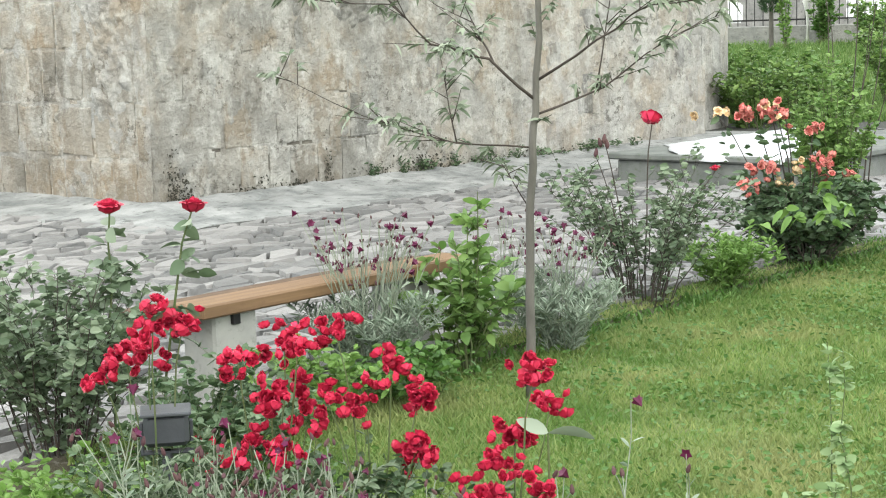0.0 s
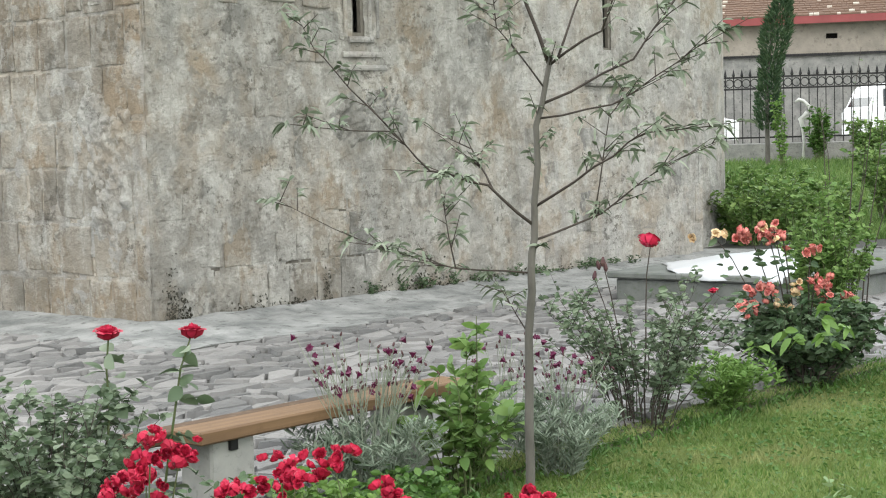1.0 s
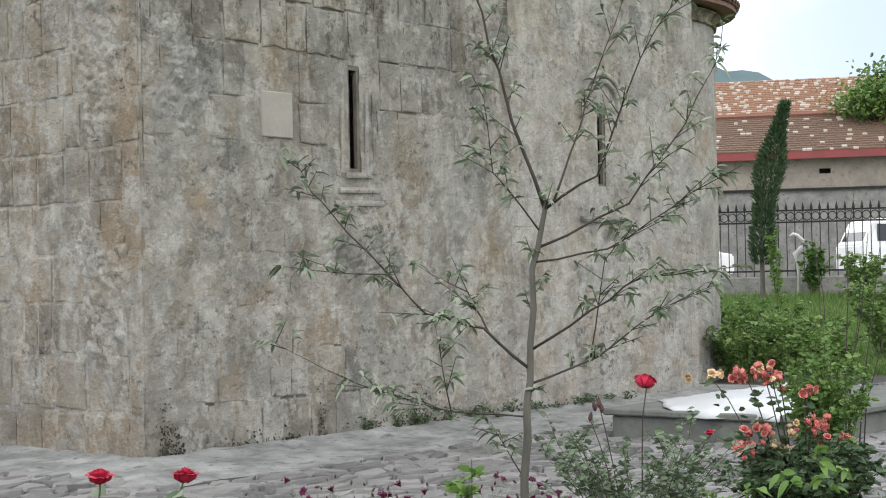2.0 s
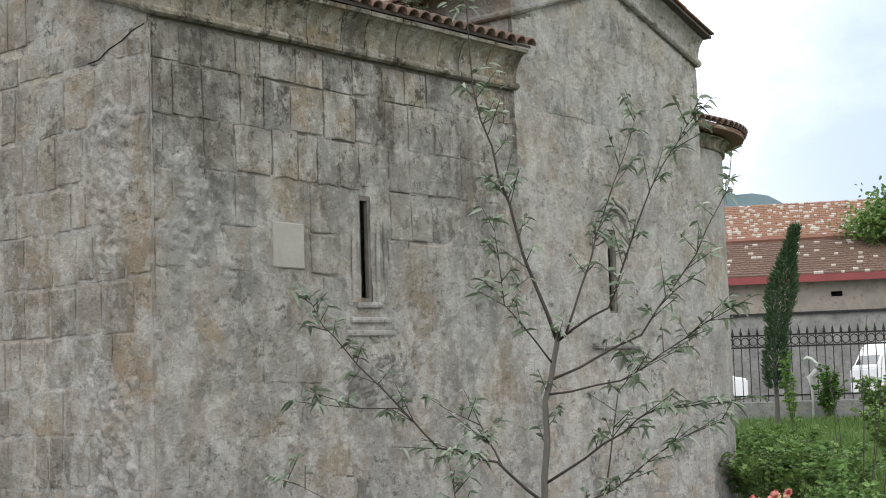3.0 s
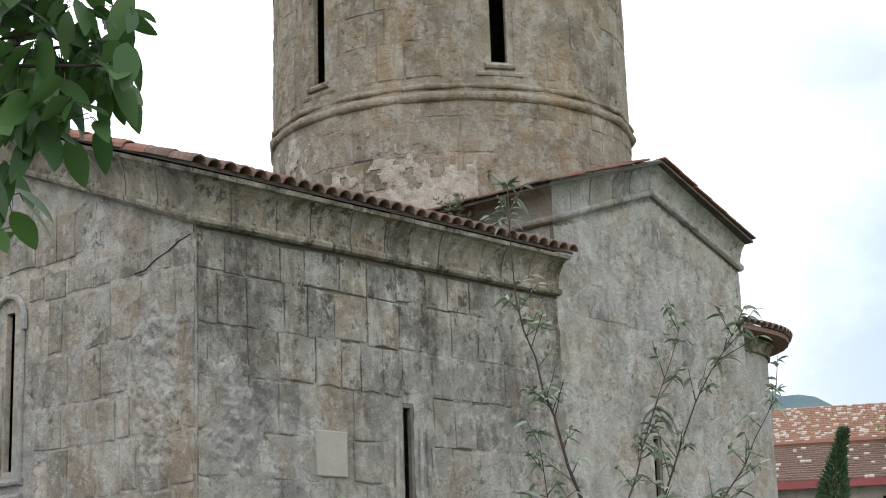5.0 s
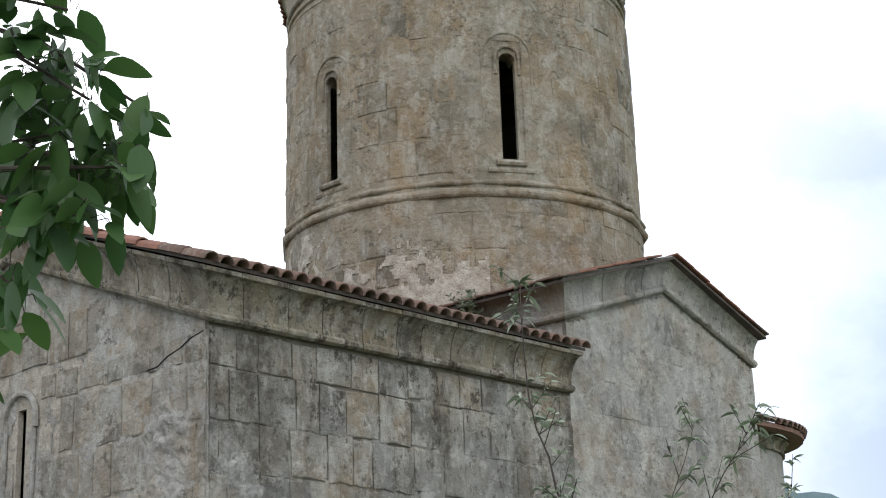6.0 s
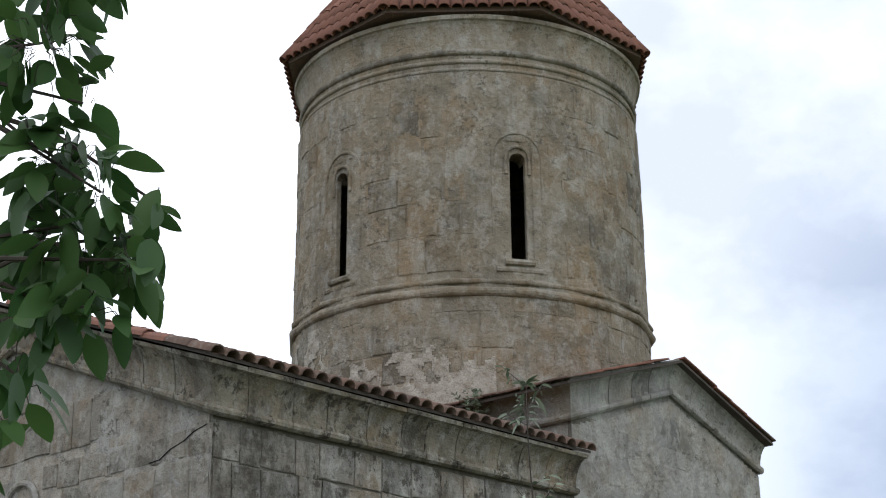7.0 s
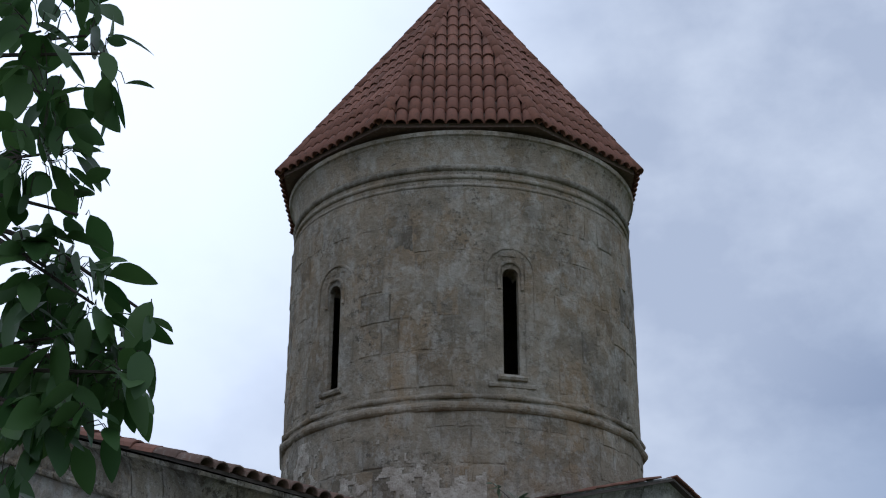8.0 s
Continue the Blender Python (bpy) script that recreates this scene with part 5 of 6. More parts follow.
# weeds at the foot of the wall
for i in range(18):
    x = 12.3 + 5.4 * (i + pr.random()) / 18
    shrub("weed_tuft", "small dark weed growing at the foot of the wall", "weed", (x, SY - 0.06 - 0.10 * pr.random(), 0.055), 0.12 * pr.uniform(0.5, 1.5), 0.14 * pr.uniform(0.5, 1.8), 7, 9, (0.05, 0.4), LEAF_DARK, STEM_G, 0.003, twigs=1, up=0.4, group="weeds along the wall")
shrub("weed_tuft", "green weed growing on the roof in the angle below the drum", "weed", (14.9, 12.9, 6.55), 0.25, 0.5, 10, 14, (0.07, 0.3), LEAF_OLIVE, STEM_G, 0.004, twigs=2, up=0.3)

# young narrow-leaved tree
TB = polar(2.9, 7.0)
tree = thing("young_tree", "young tree with a thin grey trunk and narrow silvery leaves", "tree", TB)
BRANCHES = [  # turn from the line of view and height, from the fork outwards; thickness
    (0.023, [(2.8, -0.08), (2.85, 0.41), (3.0, 1.02), (3.2, 1.25), (3.4, 1.73), (3.9, 2.03)], 0.0),
    (0.008, [(3.3, 1.23), (5.6, 1.34), (7.8, 1.54), (9.8, 1.65)], 0.2),
    (0.009, [(3.4, 1.39), (5.4, 1.55), (7.2, 1.70), (9.9, 1.71)], -0.3),
    (0.010, [(3.1, 1.29), (1.5, 1.48), (-0.5, 1.56), (-1.9, 1.72), (-5.6, 1.77)], -0.2),
    (0.006, [(-1.7, 1.69), (-4.2, 2.04), (-5.0, 2.21)], -0.1),
    (0.007, [(1.7, 1.47), (1.0, 1.64), (-0.8, 1.77)], 0.2),
    (0.006, [(3.0, 1.09), (0.3, 1.12), (-3.0, 1.24), (-6.0, 1.44)], 0.1),
    (0.012, [(3.9, 2.00), (2.8, 2.38), (2.0, 2.73), (1.1, 3.15), (1.0, 3.69)], 0.1),
    (0.009, [(4.0, 2.00), (5.7, 2.14), (7.4, 2.63), (9.0, 2.94)], -0.2),
    (0.009, [(3.7, 1.83), (6.8, 2.01), (8.9, 2.37), (10.2, 2.71)], 0.3),
    (0.007, [(3.7, 1.76), (6.1, 1.82), (8.3, 1.98), (9.8, 2.12)], -0.1),
    (0.008, [(4.1, 2.03), (5.1, 2.34), (5.5, 2.52), (7.0, 3.03)], 0.25),
    (0.006, [(3.4, 1.91), (2.0, 2.16), (1.7, 2.51)], -0.25),
    (0.005, [(0.2, 1.12), (-0.2, 1.52)], 0.1),
    (0.005, [(5.4, 1.36), (6.0, 1.77), (6.5, 1.90)], 0.2),
    (0.005, [(2.9, 0.82), (1.5, 1.07)], 0.2),
]
lv = []
grown = []
for k, (r, pts, deep) in enumerate(BRANCHES):
    raw = [polar(a, 7.0 + deep * (i / max(len(pts) - 1, 1)), z) - TB for i, (a, z) in enumerate(pts)]
    if k:
        raw[0] = min(grown, key=lambda q: (q - raw[0]).length)
    path = []
    for i in range(len(raw) - 1):
        for s in range(3):
            path.append(raw[i].lerp(raw[i + 1], s / 3) + (Vector((pr.uniform(-1, 1), pr.uniform(-1, 1), pr.uniform(-1, 1))) * 0.008 if i + s else Vector()))
    path.append(raw[-1])
    n = len(path)
    grown += [path[i].lerp(path[i + 1], s / 6) for i in range(n - 1) for s in range(6)]
    limb = part("trunk" if k == 0 else "branch", mesh_from("trunk" if k == 0 else "branch", *tube(path, [r * (1.0 if k == 0 else 0.78) * (1 - (0.5 if k == 0 else 0.8) * i / (n - 1)) for i in range(n)], 7 if k == 0 else 5), BARK if k == 0 else BARK_D, True), tree)
    bits = []
    total = sum((path[i + 1] - path[i]).length for i in range(n - 1))
    for _ in range(int((2 if k == 0 else 15) * total) + 2):
        s = pr.uniform(0.55 if k == 0 else 0.2, 1.0)
        p, d0 = along(path, s)
        e = p + (any_way(0.3).normalized() + 0.7 * d0) * pr.uniform(0.05, 0.16)
        bits.append(tube([p, e], [0.003, 0.0015], 3))
        for _ in range(pr.randint(5, 9)):
            q = p.lerp(e, pr.uniform(0.3, 1.0))
            lv.append((q, any_way(0.0) + 0.5 * (e - p).normalized(), pr.uniform(0.036, 0.075), 0.0165))
    for _ in range(11):
        lv.append((path[-1], any_way(0.1) + 0.6 * (path[-1] - path[-2]).normalized(), pr.uniform(0.05, 0.09), 0.018))
    tagged(part("twig_spray", mesh_from("twig_spray", *joined(*bits), BARK_D), limb), kind="stuff")
part("foliage", fine_leaves("foliage", lv, LEAF_OLIVE, droop=0.45), tree, "narrow silvery green leaves")

# walnut branches hanging in from a tree that stands to the side
WALNUT = leafy("walnut_leaf", (0.033, 0.082, 0.022), (0.075, 0.142, 0.04), 0.32, 0.45, 0.3)
WB = polar(-48, 3.6)
walnut = thing("walnut_tree", "walnut tree with long branches of large dark green leaves", "tree", WB)
trunk_p = [(0, 0, -0.1), (0.03, 0.02, 0.9), (0.0, 0.05, 1.8), (0.06, 0.0, 2.7), (0.0, 0.08, 3.8), (0.1, 0.0, 5.2)]
part("trunk", mesh_from("trunk", *tube(trunk_p, [0.15, 0.125, 0.115, 0.10, 0.08, 0.04], 10), BARK, True), walnut)
lv = []
# sprays of leaves: turn and height of the middle, reach sideways and upwards, leaves
SPRAYS = [(-15.5, 3.49, 0.05, 0.07, 9), (-12.9, 2.96, 0.03, 0.03, 4), (-15.9, 3.16, 0.03, 0.06, 6), (-18.1, 3.69, 0.14, 0.08, 17), (-18.1, 3.53, 0.09, 0.09, 20), (-16.3, 3.62, 0.06, 0.07, 12), (-17.4, 3.39, 0.08, 0.08, 20), (-17.6, 3.25, 0.08, 0.10, 38),
          (-17.4, 3.08, 0.08, 0.09, 32), (-16.3, 3.04, 0.08, 0.06, 23), (-16.4, 2.92, 0.10, 0.09, 46), (-15.0, 2.96, 0.05, 0.06, 14), (-13.8, 2.92, 0.045, 0.05, 17),
          (-15.3, 2.82, 0.10, 0.06, 35), (-13.8, 2.81, 0.045, 0.045, 13), (-16.4, 2.74, 0.08, 0.06, 23), (-15.2, 2.71, 0.09, 0.03, 13), (-17.6, 2.61, 0.06, 0.06, 13),
          (-18.5, 2.49, 0.04, 0.08, 10), (-18.6, 2.35, 0.03, 0.09, 10)]
for k, (z0, z1) in enumerate(((2.4, 2.75), (3.0, 3.2), (2.9, 3.55))):
    a = Vector((0.03, 0.03, z0))
    b = polar(-19.6 - k * 0.5, 3.05 + 0.1 * k, z1) - WB
    path = [a.lerp(b, i / 6) + Vector((0, 0, 0.10 * math.sin(math.pi * i / 6))) for i in range(7)]
    limb = part("limb", mesh_from("limb", *tube(path, [0.04 - 0.0055 * i for i in range(7)], 7), BARK, True), walnut)
    bits = []
    for az, z, ra, rz, n in SPRAYS:
        if (0 if z < 2.95 else (1 if z < 3.33 else 2)) != k:
            continue
        mid = polar(az, 3.0 + pr.uniform(-0.1, 0.1), z) - WB
        p, d0 = along(path, pr.uniform(0.85, 1.0))
        tw = [p, p.lerp(mid, 0.5) + Vector((0, 0, 0.04)), mid]
        bits.append(tube(tw, [0.007, 0.005, 0.003], 5))
        right = polar(az + 90, 1.0)
        for _ in range(n):
            r, w = math.sqrt(pr.random()), pr.uniform(0, 2 * math.pi)
            tip = mid + right * (ra * r * math.cos(w)) + polar(az, 1.0) * pr.uniform(-0.10, 0.12) + Vector((0, 0, rz * r * math.sin(w)))
            o = mid.lerp(tip, pr.uniform(0.3, 0.7))
            stem = [o, o.lerp(tip, 0.6) + Vector((0, 0, 0.012)), tip]
            bits.append(tube(stem, [0.0015, 0.0012, 0.001], 3))
            size = pr.uniform(0.05, 0.105)
            way = (tip - o).normalized() * 0.5 + Vector((pr.gauss(0, 0.45), pr.gauss(0, 0.45), pr.gauss(-0.45, 0.4)))
            lv.append((tip, way, size, size * pr.uniform(0.46, 0.62)))
    tagged(part("twig_spray", mesh_from("twig_spray", *joined(*bits), BARK_D), limb), kind="stuff")
part("foliage", fine_leaves("foliage", lv, WALNUT), walnut, "large dark green leaflets")

# ---- distance: shrubs, fence, cars, house, cypress, hill ----
def afar(az, d, z=None):
    p = polar(az, d)
    p.z = rise(p.x, p.y) - 0.03 if z is None else z
    return p


LEAF_FAR = leafy("hedge_leaf", (0.072, 0.15, 0.033), (0.21, 0.31, 0.085), 0.3)
for az, d, r, h in ((10.9, 25.5, 0.9, 1.25), (12.2, 26.5, 0.9, 1.05), (13.4, 27.5, 0.8, 1.0), (11.6, 29.0, 1.0, 1.3), (15.6, 30.0, 0.9, 1.7), (9.9, 27.5, 0.9, 1.5)):
    shrub("garden_shrub", "broad-leaved green garden shrub beside the path", "shrub", afar(az, d), r, h, 24, 20, (0.12, 0.55), LEAF_FAR, STEM_G, 0.012, twigs=4, up=0.15, low=0.02, group="shrubs beyond the path")
# tall grass on the bank beyond the path
BANK = leafy("bank_blade", (0.07, 0.15, 0.032), (0.18, 0.25, 0.075), 0.35, 0.6)
gr = np.random.RandomState(8)
N = 26000
d = 26.5 + 17.0 * gr.rand(N)
az = 9.0 + 9.0 * gr.rand(N)
a = np.radians(VIEW - az)
bx, by = d * np.cos(a), d * np.sin(a)
bz = np.array([rise(x, y) for x, y in zip(bx, by)]) - 0.04
hgt, wd, t1, t2 = 0.10 + 0.16 * gr.rand(N), 0.012 + 0.012 * gr.rand(N), 6.283 * gr.rand(N), 6.283 * gr.rand(N)
V = np.zeros((N, 3, 3))
V[:, 0] = np.stack([bx - wd * np.cos(t1), by - wd * np.sin(t1), bz], -1)
V[:, 1] = np.stack([bx + wd * np.cos(t1), by + wd * np.sin(t1), bz], -1)
V[:, 2] = np.stack([bx + hgt * 0.5 * np.cos(t2), by + hgt * 0.5 * np.sin(t2), bz + hgt], -1)
me = bpy.data.meshes.new("bank_grass")
me.from_pydata(V.reshape(-1, 3).tolist(), [], np.arange(3 * N).reshape(-1, 3).tolist())
me.materials.append(BANK)
tagged(new("bank_grass", me), "long bright green grass on the bank", "grass", kind="stuff")

# the fence, the cars and the house stand square to one line
YARD = VIEW - 12.6 - 90
yard = lambda x, y: polar(12.6, y) + Vector((math.cos(radians(YARD)), math.sin(radians(YARD)), 0)) * x
FY = 45.0
GZ = 1.05
RUBBLE = simple("grey_rubble", (0.15, 0.15, 0.145), (0.27, 0.265, 0.25), 2.5, 0.92, spots=(0.09, 0.09, 0.085), rel=0.8, dist=0.04)
fence = thing("iron_fence", "black wrought-iron fence with pointed bars on a low rubble wall", "fence", yard(0, FY), turn=YARD)
part("footing", mesh_from("footing", *box((-6.0, -0.2, 0.4), (6.0, 0.2, GZ + 0.50), 0.03), RUBBLE), fence, "low rubble wall")
for z in (1.68, 3.02, 3.34):
    part("rail", mesh_from("rail", *box((-6.0, -0.02, z), (6.0, 0.02, z + 0.045)), IRON), fence)
bar = mesh_from("bar", *joined(tube([(0, 0, GZ + 0.48), (0, 0, 3.36)], [0.014, 0.014], 5), tube([(0, 0, 3.36), (0, 0, 3.42), (0, 0, 3.48), (0, 0, 3.60)], [0.014, 0.045, 0.03, 0.003], 5)), IRON)
hoop = mesh_from("hoop", *tube([(0.105 * math.cos(i * math.pi / 6), 0, 3.20 + 0.115 * math.sin(i * math.pi / 6)) for i in range(13)], [0.015] * 13, 4), IRON)
for i in range(-26, 27):
    part("bar", bar, fence, m=pose(i * 0.225, 0, 0))
    part("hoop", hoop, fence, m=pose(i * 0.225 + 0.1125, 0, 0))

HY = 56.0
PLAS = simple("pale_brick_band", (0.31, 0.275, 0.235), (0.20, 0.18, 0.155), 1.4, 0.9, spots=(0.14, 0.125, 0.105), rel=0.6, dist=0.03)
REDP = simple("red_fascia", (0.24, 0.06, 0.06), (0.19, 0.05, 0.05), 2.0, 0.7, rel=0)
ROOF_D = simple("brown_shingle", (0.075, 0.055, 0.045), (0.13, 0.085, 0.062), 1.5, 0.9, per=(0.17, 0.105, 0.075))
ROOF_P = simple("pale_shingle", (0.47, 0.43, 0.38), (0.34, 0.28, 0.23), 1.5, 0.9)
ROOF_O = simple("orange_shingle", (0.25, 0.13, 0.085), (0.18, 0.105, 0.075), 1.5, 0.9, per=(0.36, 0.21, 0.13))
house = thing("long_house", "long low house of rubble and brick with patched shingle roof", "house", yard(0, HY), turn=YARD)
zb, zf, ze = 4.50, 5.50, 5.75
part("stone_wall", mesh_from("stone_wall", *box((-7, 0, 0.4), (9, 6, zb)), RUBBLE), house)
part("brick_band", mesh_from("brick_band", *panel([-7, 0.86, 1.24, 9], [zb, 5.0, 5.18, zf + 0.1], [(1, 1)], lambda x, z, d: (x, -0.04 + d, z), 0.3), PLAS), house, "band of pale brick with a small vent")
part("vent", mesh_from("vent", *box((0.80, 0.30, 4.95), (1.30, 0.34, 5.25)), DARK), house, "dark vent opening")
part("ledge", mesh_from("ledge", *box((-7, -0.1, zb - 0.06), (9, 0.02, zb + 0.02)), IRON), house)
part("fascia", mesh_from("fascia", *box((-7.2, -0.55, zf), (9.2, -0.48, ze)), REDP), house, "red painted fascia board")
lower = part("lower_roof", mesh_from("lower_roof", [(-7.2, -0.5, ze), (9.2, -0.5, ze), (1.9, 4.0, 7.35), (-7.2, 4.0, 7.35), (9.2, 8.0, ze), (-7.2, 8.0, ze)], [[0, 1, 2, 3], [1, 4, 2], [4, 5, 3, 2], [0, 3, 5], [0, 5, 4, 1]], ROOF_D), house, "dark brown shingle roof with white patches")
part("ridge", mesh_from("ridge", *tube([(-7.2, 3.95, 7.40), (1.9, 3.95, 7.40), (5.5, 1.75, 6.62), (9.2, -0.5, 5.83)], [0.13] * 4, 5), TILE), house, "red ridge tiles")
upper = part("upper_roof", mesh_from("upper_roof", [(-7.2, 4.2, 7.3), (9.5, 4.2, 7.3), (9.5, 9.0, 9.30), (-7.2, 9.0, 9.30), (9.5, 14, 7.0), (-7.2, 14, 7.0)], [[0, 1, 2, 3], [3, 2, 4, 5], [1, 4, 2], [0, 3, 5], [0, 5, 4, 1]], ROOF_O), house, "orange shingle roof with many white patches")
hr = random.Random(21)
for roof, y0, z0, y1, z1, rows, base, share in ((lower, -0.5, ze, 4.0, 7.35, 16, ROOF_D, 0.055), (upper, 4.2, 7.3, 9.0, 9.30, 21, ROOF_O, 0.24)):
    plain, white = [], []
    for r in range(rows):
        f0, f1 = r / rows, (r + 1.12) / rows
        x = -7.2
        while x < 9.0:
            w = hr.uniform(0.12, 0.22)
            if roof is upper or x < 9.2 - 7.3 * f0 - 0.2:
                za, zb_ = z0 + (z1 - z0) * f0 + 0.05, z0 + (z1 - z0) * f1 + 0.012
                ya, yb = y0 + (y1 - y0) * f0 - 0.02, y0 + (y1 - y0) * f1
                h = hr.uniform(0, 0.02)
                q = ([(x, ya, za + h), (x + w - 0.015, ya, za + h), (x + w - 0.015, yb, zb_ + h), (x, yb, zb_ + h), (x, ya, za - 0.04), (x + w - 0.015, ya, za - 0.04)], [[0, 1, 2, 3], [4, 5, 1, 0]])
                (white if hr.random() < share else plain).append(q)
            x += w
    tagged(part("shingles", mesh_from("shingles", *joined(*plain), base), roof), kind="stuff")
    tagged(part("pale_shingles", mesh_from("pale_shingles", *joined(*white), ROOF_P), roof, "white patched shingles"), kind="stuff")

# cars behind the fence
CARW = simple("white_car_paint", (0.74, 0.75, 0.76), (0.70, 0.71, 0.72), 2.0, 0.25, 0, 0.5, rel=0)
m_, n_, l_, b_ = shader("car_glass", 0.08, 0, 0.6)
b_.inputs["Base Color"].default_value = (0.02, 0.025, 0.03, 1)
GLASS = m_
RUB = simple("tyre_rubber", (0.015, 0.015, 0.015), (0.03, 0.03, 0.03), 9.0, 0.9, rel=0)


def car(place, turn, long, high, van):
    ob = thing("white_van" if van else "white_car", "white van parked behind the iron fence" if van else "white car parked behind the iron fence", "van" if van else "car", place, turn=turn)
    h = high
    side = [(-long / 2, 0.28), (-long / 2, 0.85 * h / 1.5), (-long / 2 + 0.12, 0.60 * h), (-long / 2 + 0.45, 0.95 * h), (-long / 2 + 0.8, h), (long / 2 - 0.25, h), (long / 2 - 0.05, 0.9 * h), (long / 2, 0.55 * h), (long / 2, 0.28)] if van else \
        [(-long / 2, 0.25), (-long / 2, 0.62), (-long / 2 + 0.9, 0.86), (-long / 2 + 1.5, h), (long / 2 - 1.2, h), (long / 2 - 0.4, 0.92), (long / 2, 0.85), (long / 2, 0.25)]
    n = len(side)
    w = 0.82
    vs = []
    for x, z in side:
        vs.append((x, -w * (0.86 if z > 0.95 * h else 1), z))
    for x, z in side:
        vs.append((x, w * (0.86 if z > 0.95 * h else 1), z))
    bm = bmesh.new()
    bv = [bm.verts.new(v) for v in vs]
    bm.faces.new(bv[:n])
    bm.faces.new(bv[n:][::-1])
    for i in range(n):
        bm.faces.new([bv[i], bv[n + i], bv[n + (i + 1) % n], bv[(i + 1) % n]])
    bmesh.ops.recalc_face_normals(bm, faces=bm.faces[:])
    bmesh.ops.bevel(bm, geom=bm.edges[:], offset=0.05, segments=2, affect="EDGES")
    me = bpy.data.meshes.new("body")
    bm.to_mesh(me)
    bm.free()
    me.materials.append(CARW)
    part("body", me, ob)
    for s in (-1, 1):
        for x in (-long / 2 + 0.75, long / 2 - 0.75):
            wheel = part("wheel", mesh_from("wheel", *tube([(x, s * 0.70, 0.31), (x, s * 0.85, 0.31)], [0.31, 0.31], 16), RUB), ob)
            part("rim", mesh_from("rim", *tube([(x, s * 0.852, 0.31), (x, s * 0.862, 0.31)], [0.19, 0.17], 12), simple("rim_metal", (0.4, 0.4, 0.41), (0.5, 0.5, 0.5), 3, 0.3, 0.9, rel=0)), wheel)
        x0 = -long / 2 + (0.55 if van else 1.35)
        for k in range(3 if van else 2):
            x1 = x0 + (0.85 if van else 0.75)
            part("side_window", mesh_from("side_window", *box((x0, s * (w - 0.02) - 0.012, 0.62 * h), (x1, s * (w - 0.02) + 0.012 + 0.02 * s, 0.90 * h), 0.006), GLASS), ob, "dark window")
            x0 = x1 + 0.1
    fx = -long / 2 + (0.26 if van else 1.15)
    part("windscreen", mesh_from("windscreen", [(fx - 0.12, -0.68, 0.63 * h), (fx - 0.12, 0.68, 0.63 * h), (fx + 0.16, 0.62, 0.91 * h), (fx + 0.16, -0.62, 0.91 * h), (fx - 0.04, -0.68, 0.63 * h), (fx - 0.04, 0.68, 0.63 * h), (fx + 0.24, 0.62, 0.91 * h), (fx + 0.24, -0.62, 0.91 * h)], [[0, 3, 2, 1], [4, 5, 6, 7], [0, 1, 5, 4], [2, 3, 7, 6], [0, 4, 7, 3], [1, 2, 6, 5]], GLASS), ob, "dark windscreen")
    for s in (-0.62, 0.62):
        part("headlight", mesh_from("headlight", *box((-long / 2 - 0.015, s - 0.14, 0.62), (-long / 2 + 0.03, s + 0.14, 0.78), 0.01), CONC), ob)
    return ob


van_p = yard(3.25, 50.0)
van_p.z = 1.40
car(van_p, YARD + 25, 3.8, 1.82, True)
car_p = yard(-3.75, 50.5)
car_p.z = 1.40
car(car_p, YARD + 8, 3.6, 1.42, False)
tagged(new("yard", mesh_from("yard", [yard(-9, 45.2) + Vector((0, 0, 1.40)), yard(12, 45.2) + Vector((0, 0, 1.40)), yard(12, 56.2) + Vector((0, 0, 1.40)), yard(-9, 56.2) + Vector((0, 0, 1.40)), yard(-9, 45.2), yard(12, 45.2), yard(12, 56.2), yard(-9, 56.2)],
                              [[0, 1, 2, 3], [4, 5, 1, 0], [5, 6, 2, 1], [6, 7, 3, 2], [7, 4, 0, 3]], simple("yard_gravel", (0.2, 0.19, 0.17), (0.28, 0.27, 0.25), 3.0, 0.95))), "gravel yard behind the iron fence", "yard", kind="structure")
# a white garden figure before the fence
fig_p = yard(0.05, 44.2)
fig_p.z = rise(fig_p.x, fig_p.y) - 0.03
WHITE = simple("white_plaster", (0.55, 0.55, 0.53), (0.46, 0.46, 0.44), 4.0, 0.7)
body = [(0.0, 0, 0.0), (0.02, 0, 0.5), (0.0, 0, 0.9), (-0.05, 0, 1.12), (0.12, 0, 1.30), (0.16, 0, 1.48), (0.02, 0, 1.62), (-0.10, 0, 1.66), (-0.2, 0, 1.60)]
tagged(new("garden_figure", mesh_from("garden_figure", *tube(body, [0.05, 0.03, 0.06, 0.09, 0.07, 0.05, 0.045, 0.05, 0.02], 8), WHITE, True)), "white plaster garden figure with a bent neck", "garden figure").matrix_basis = Matrix.Translation(fig_p) @ pose(0, 0, 0, 0, 0, YARD)

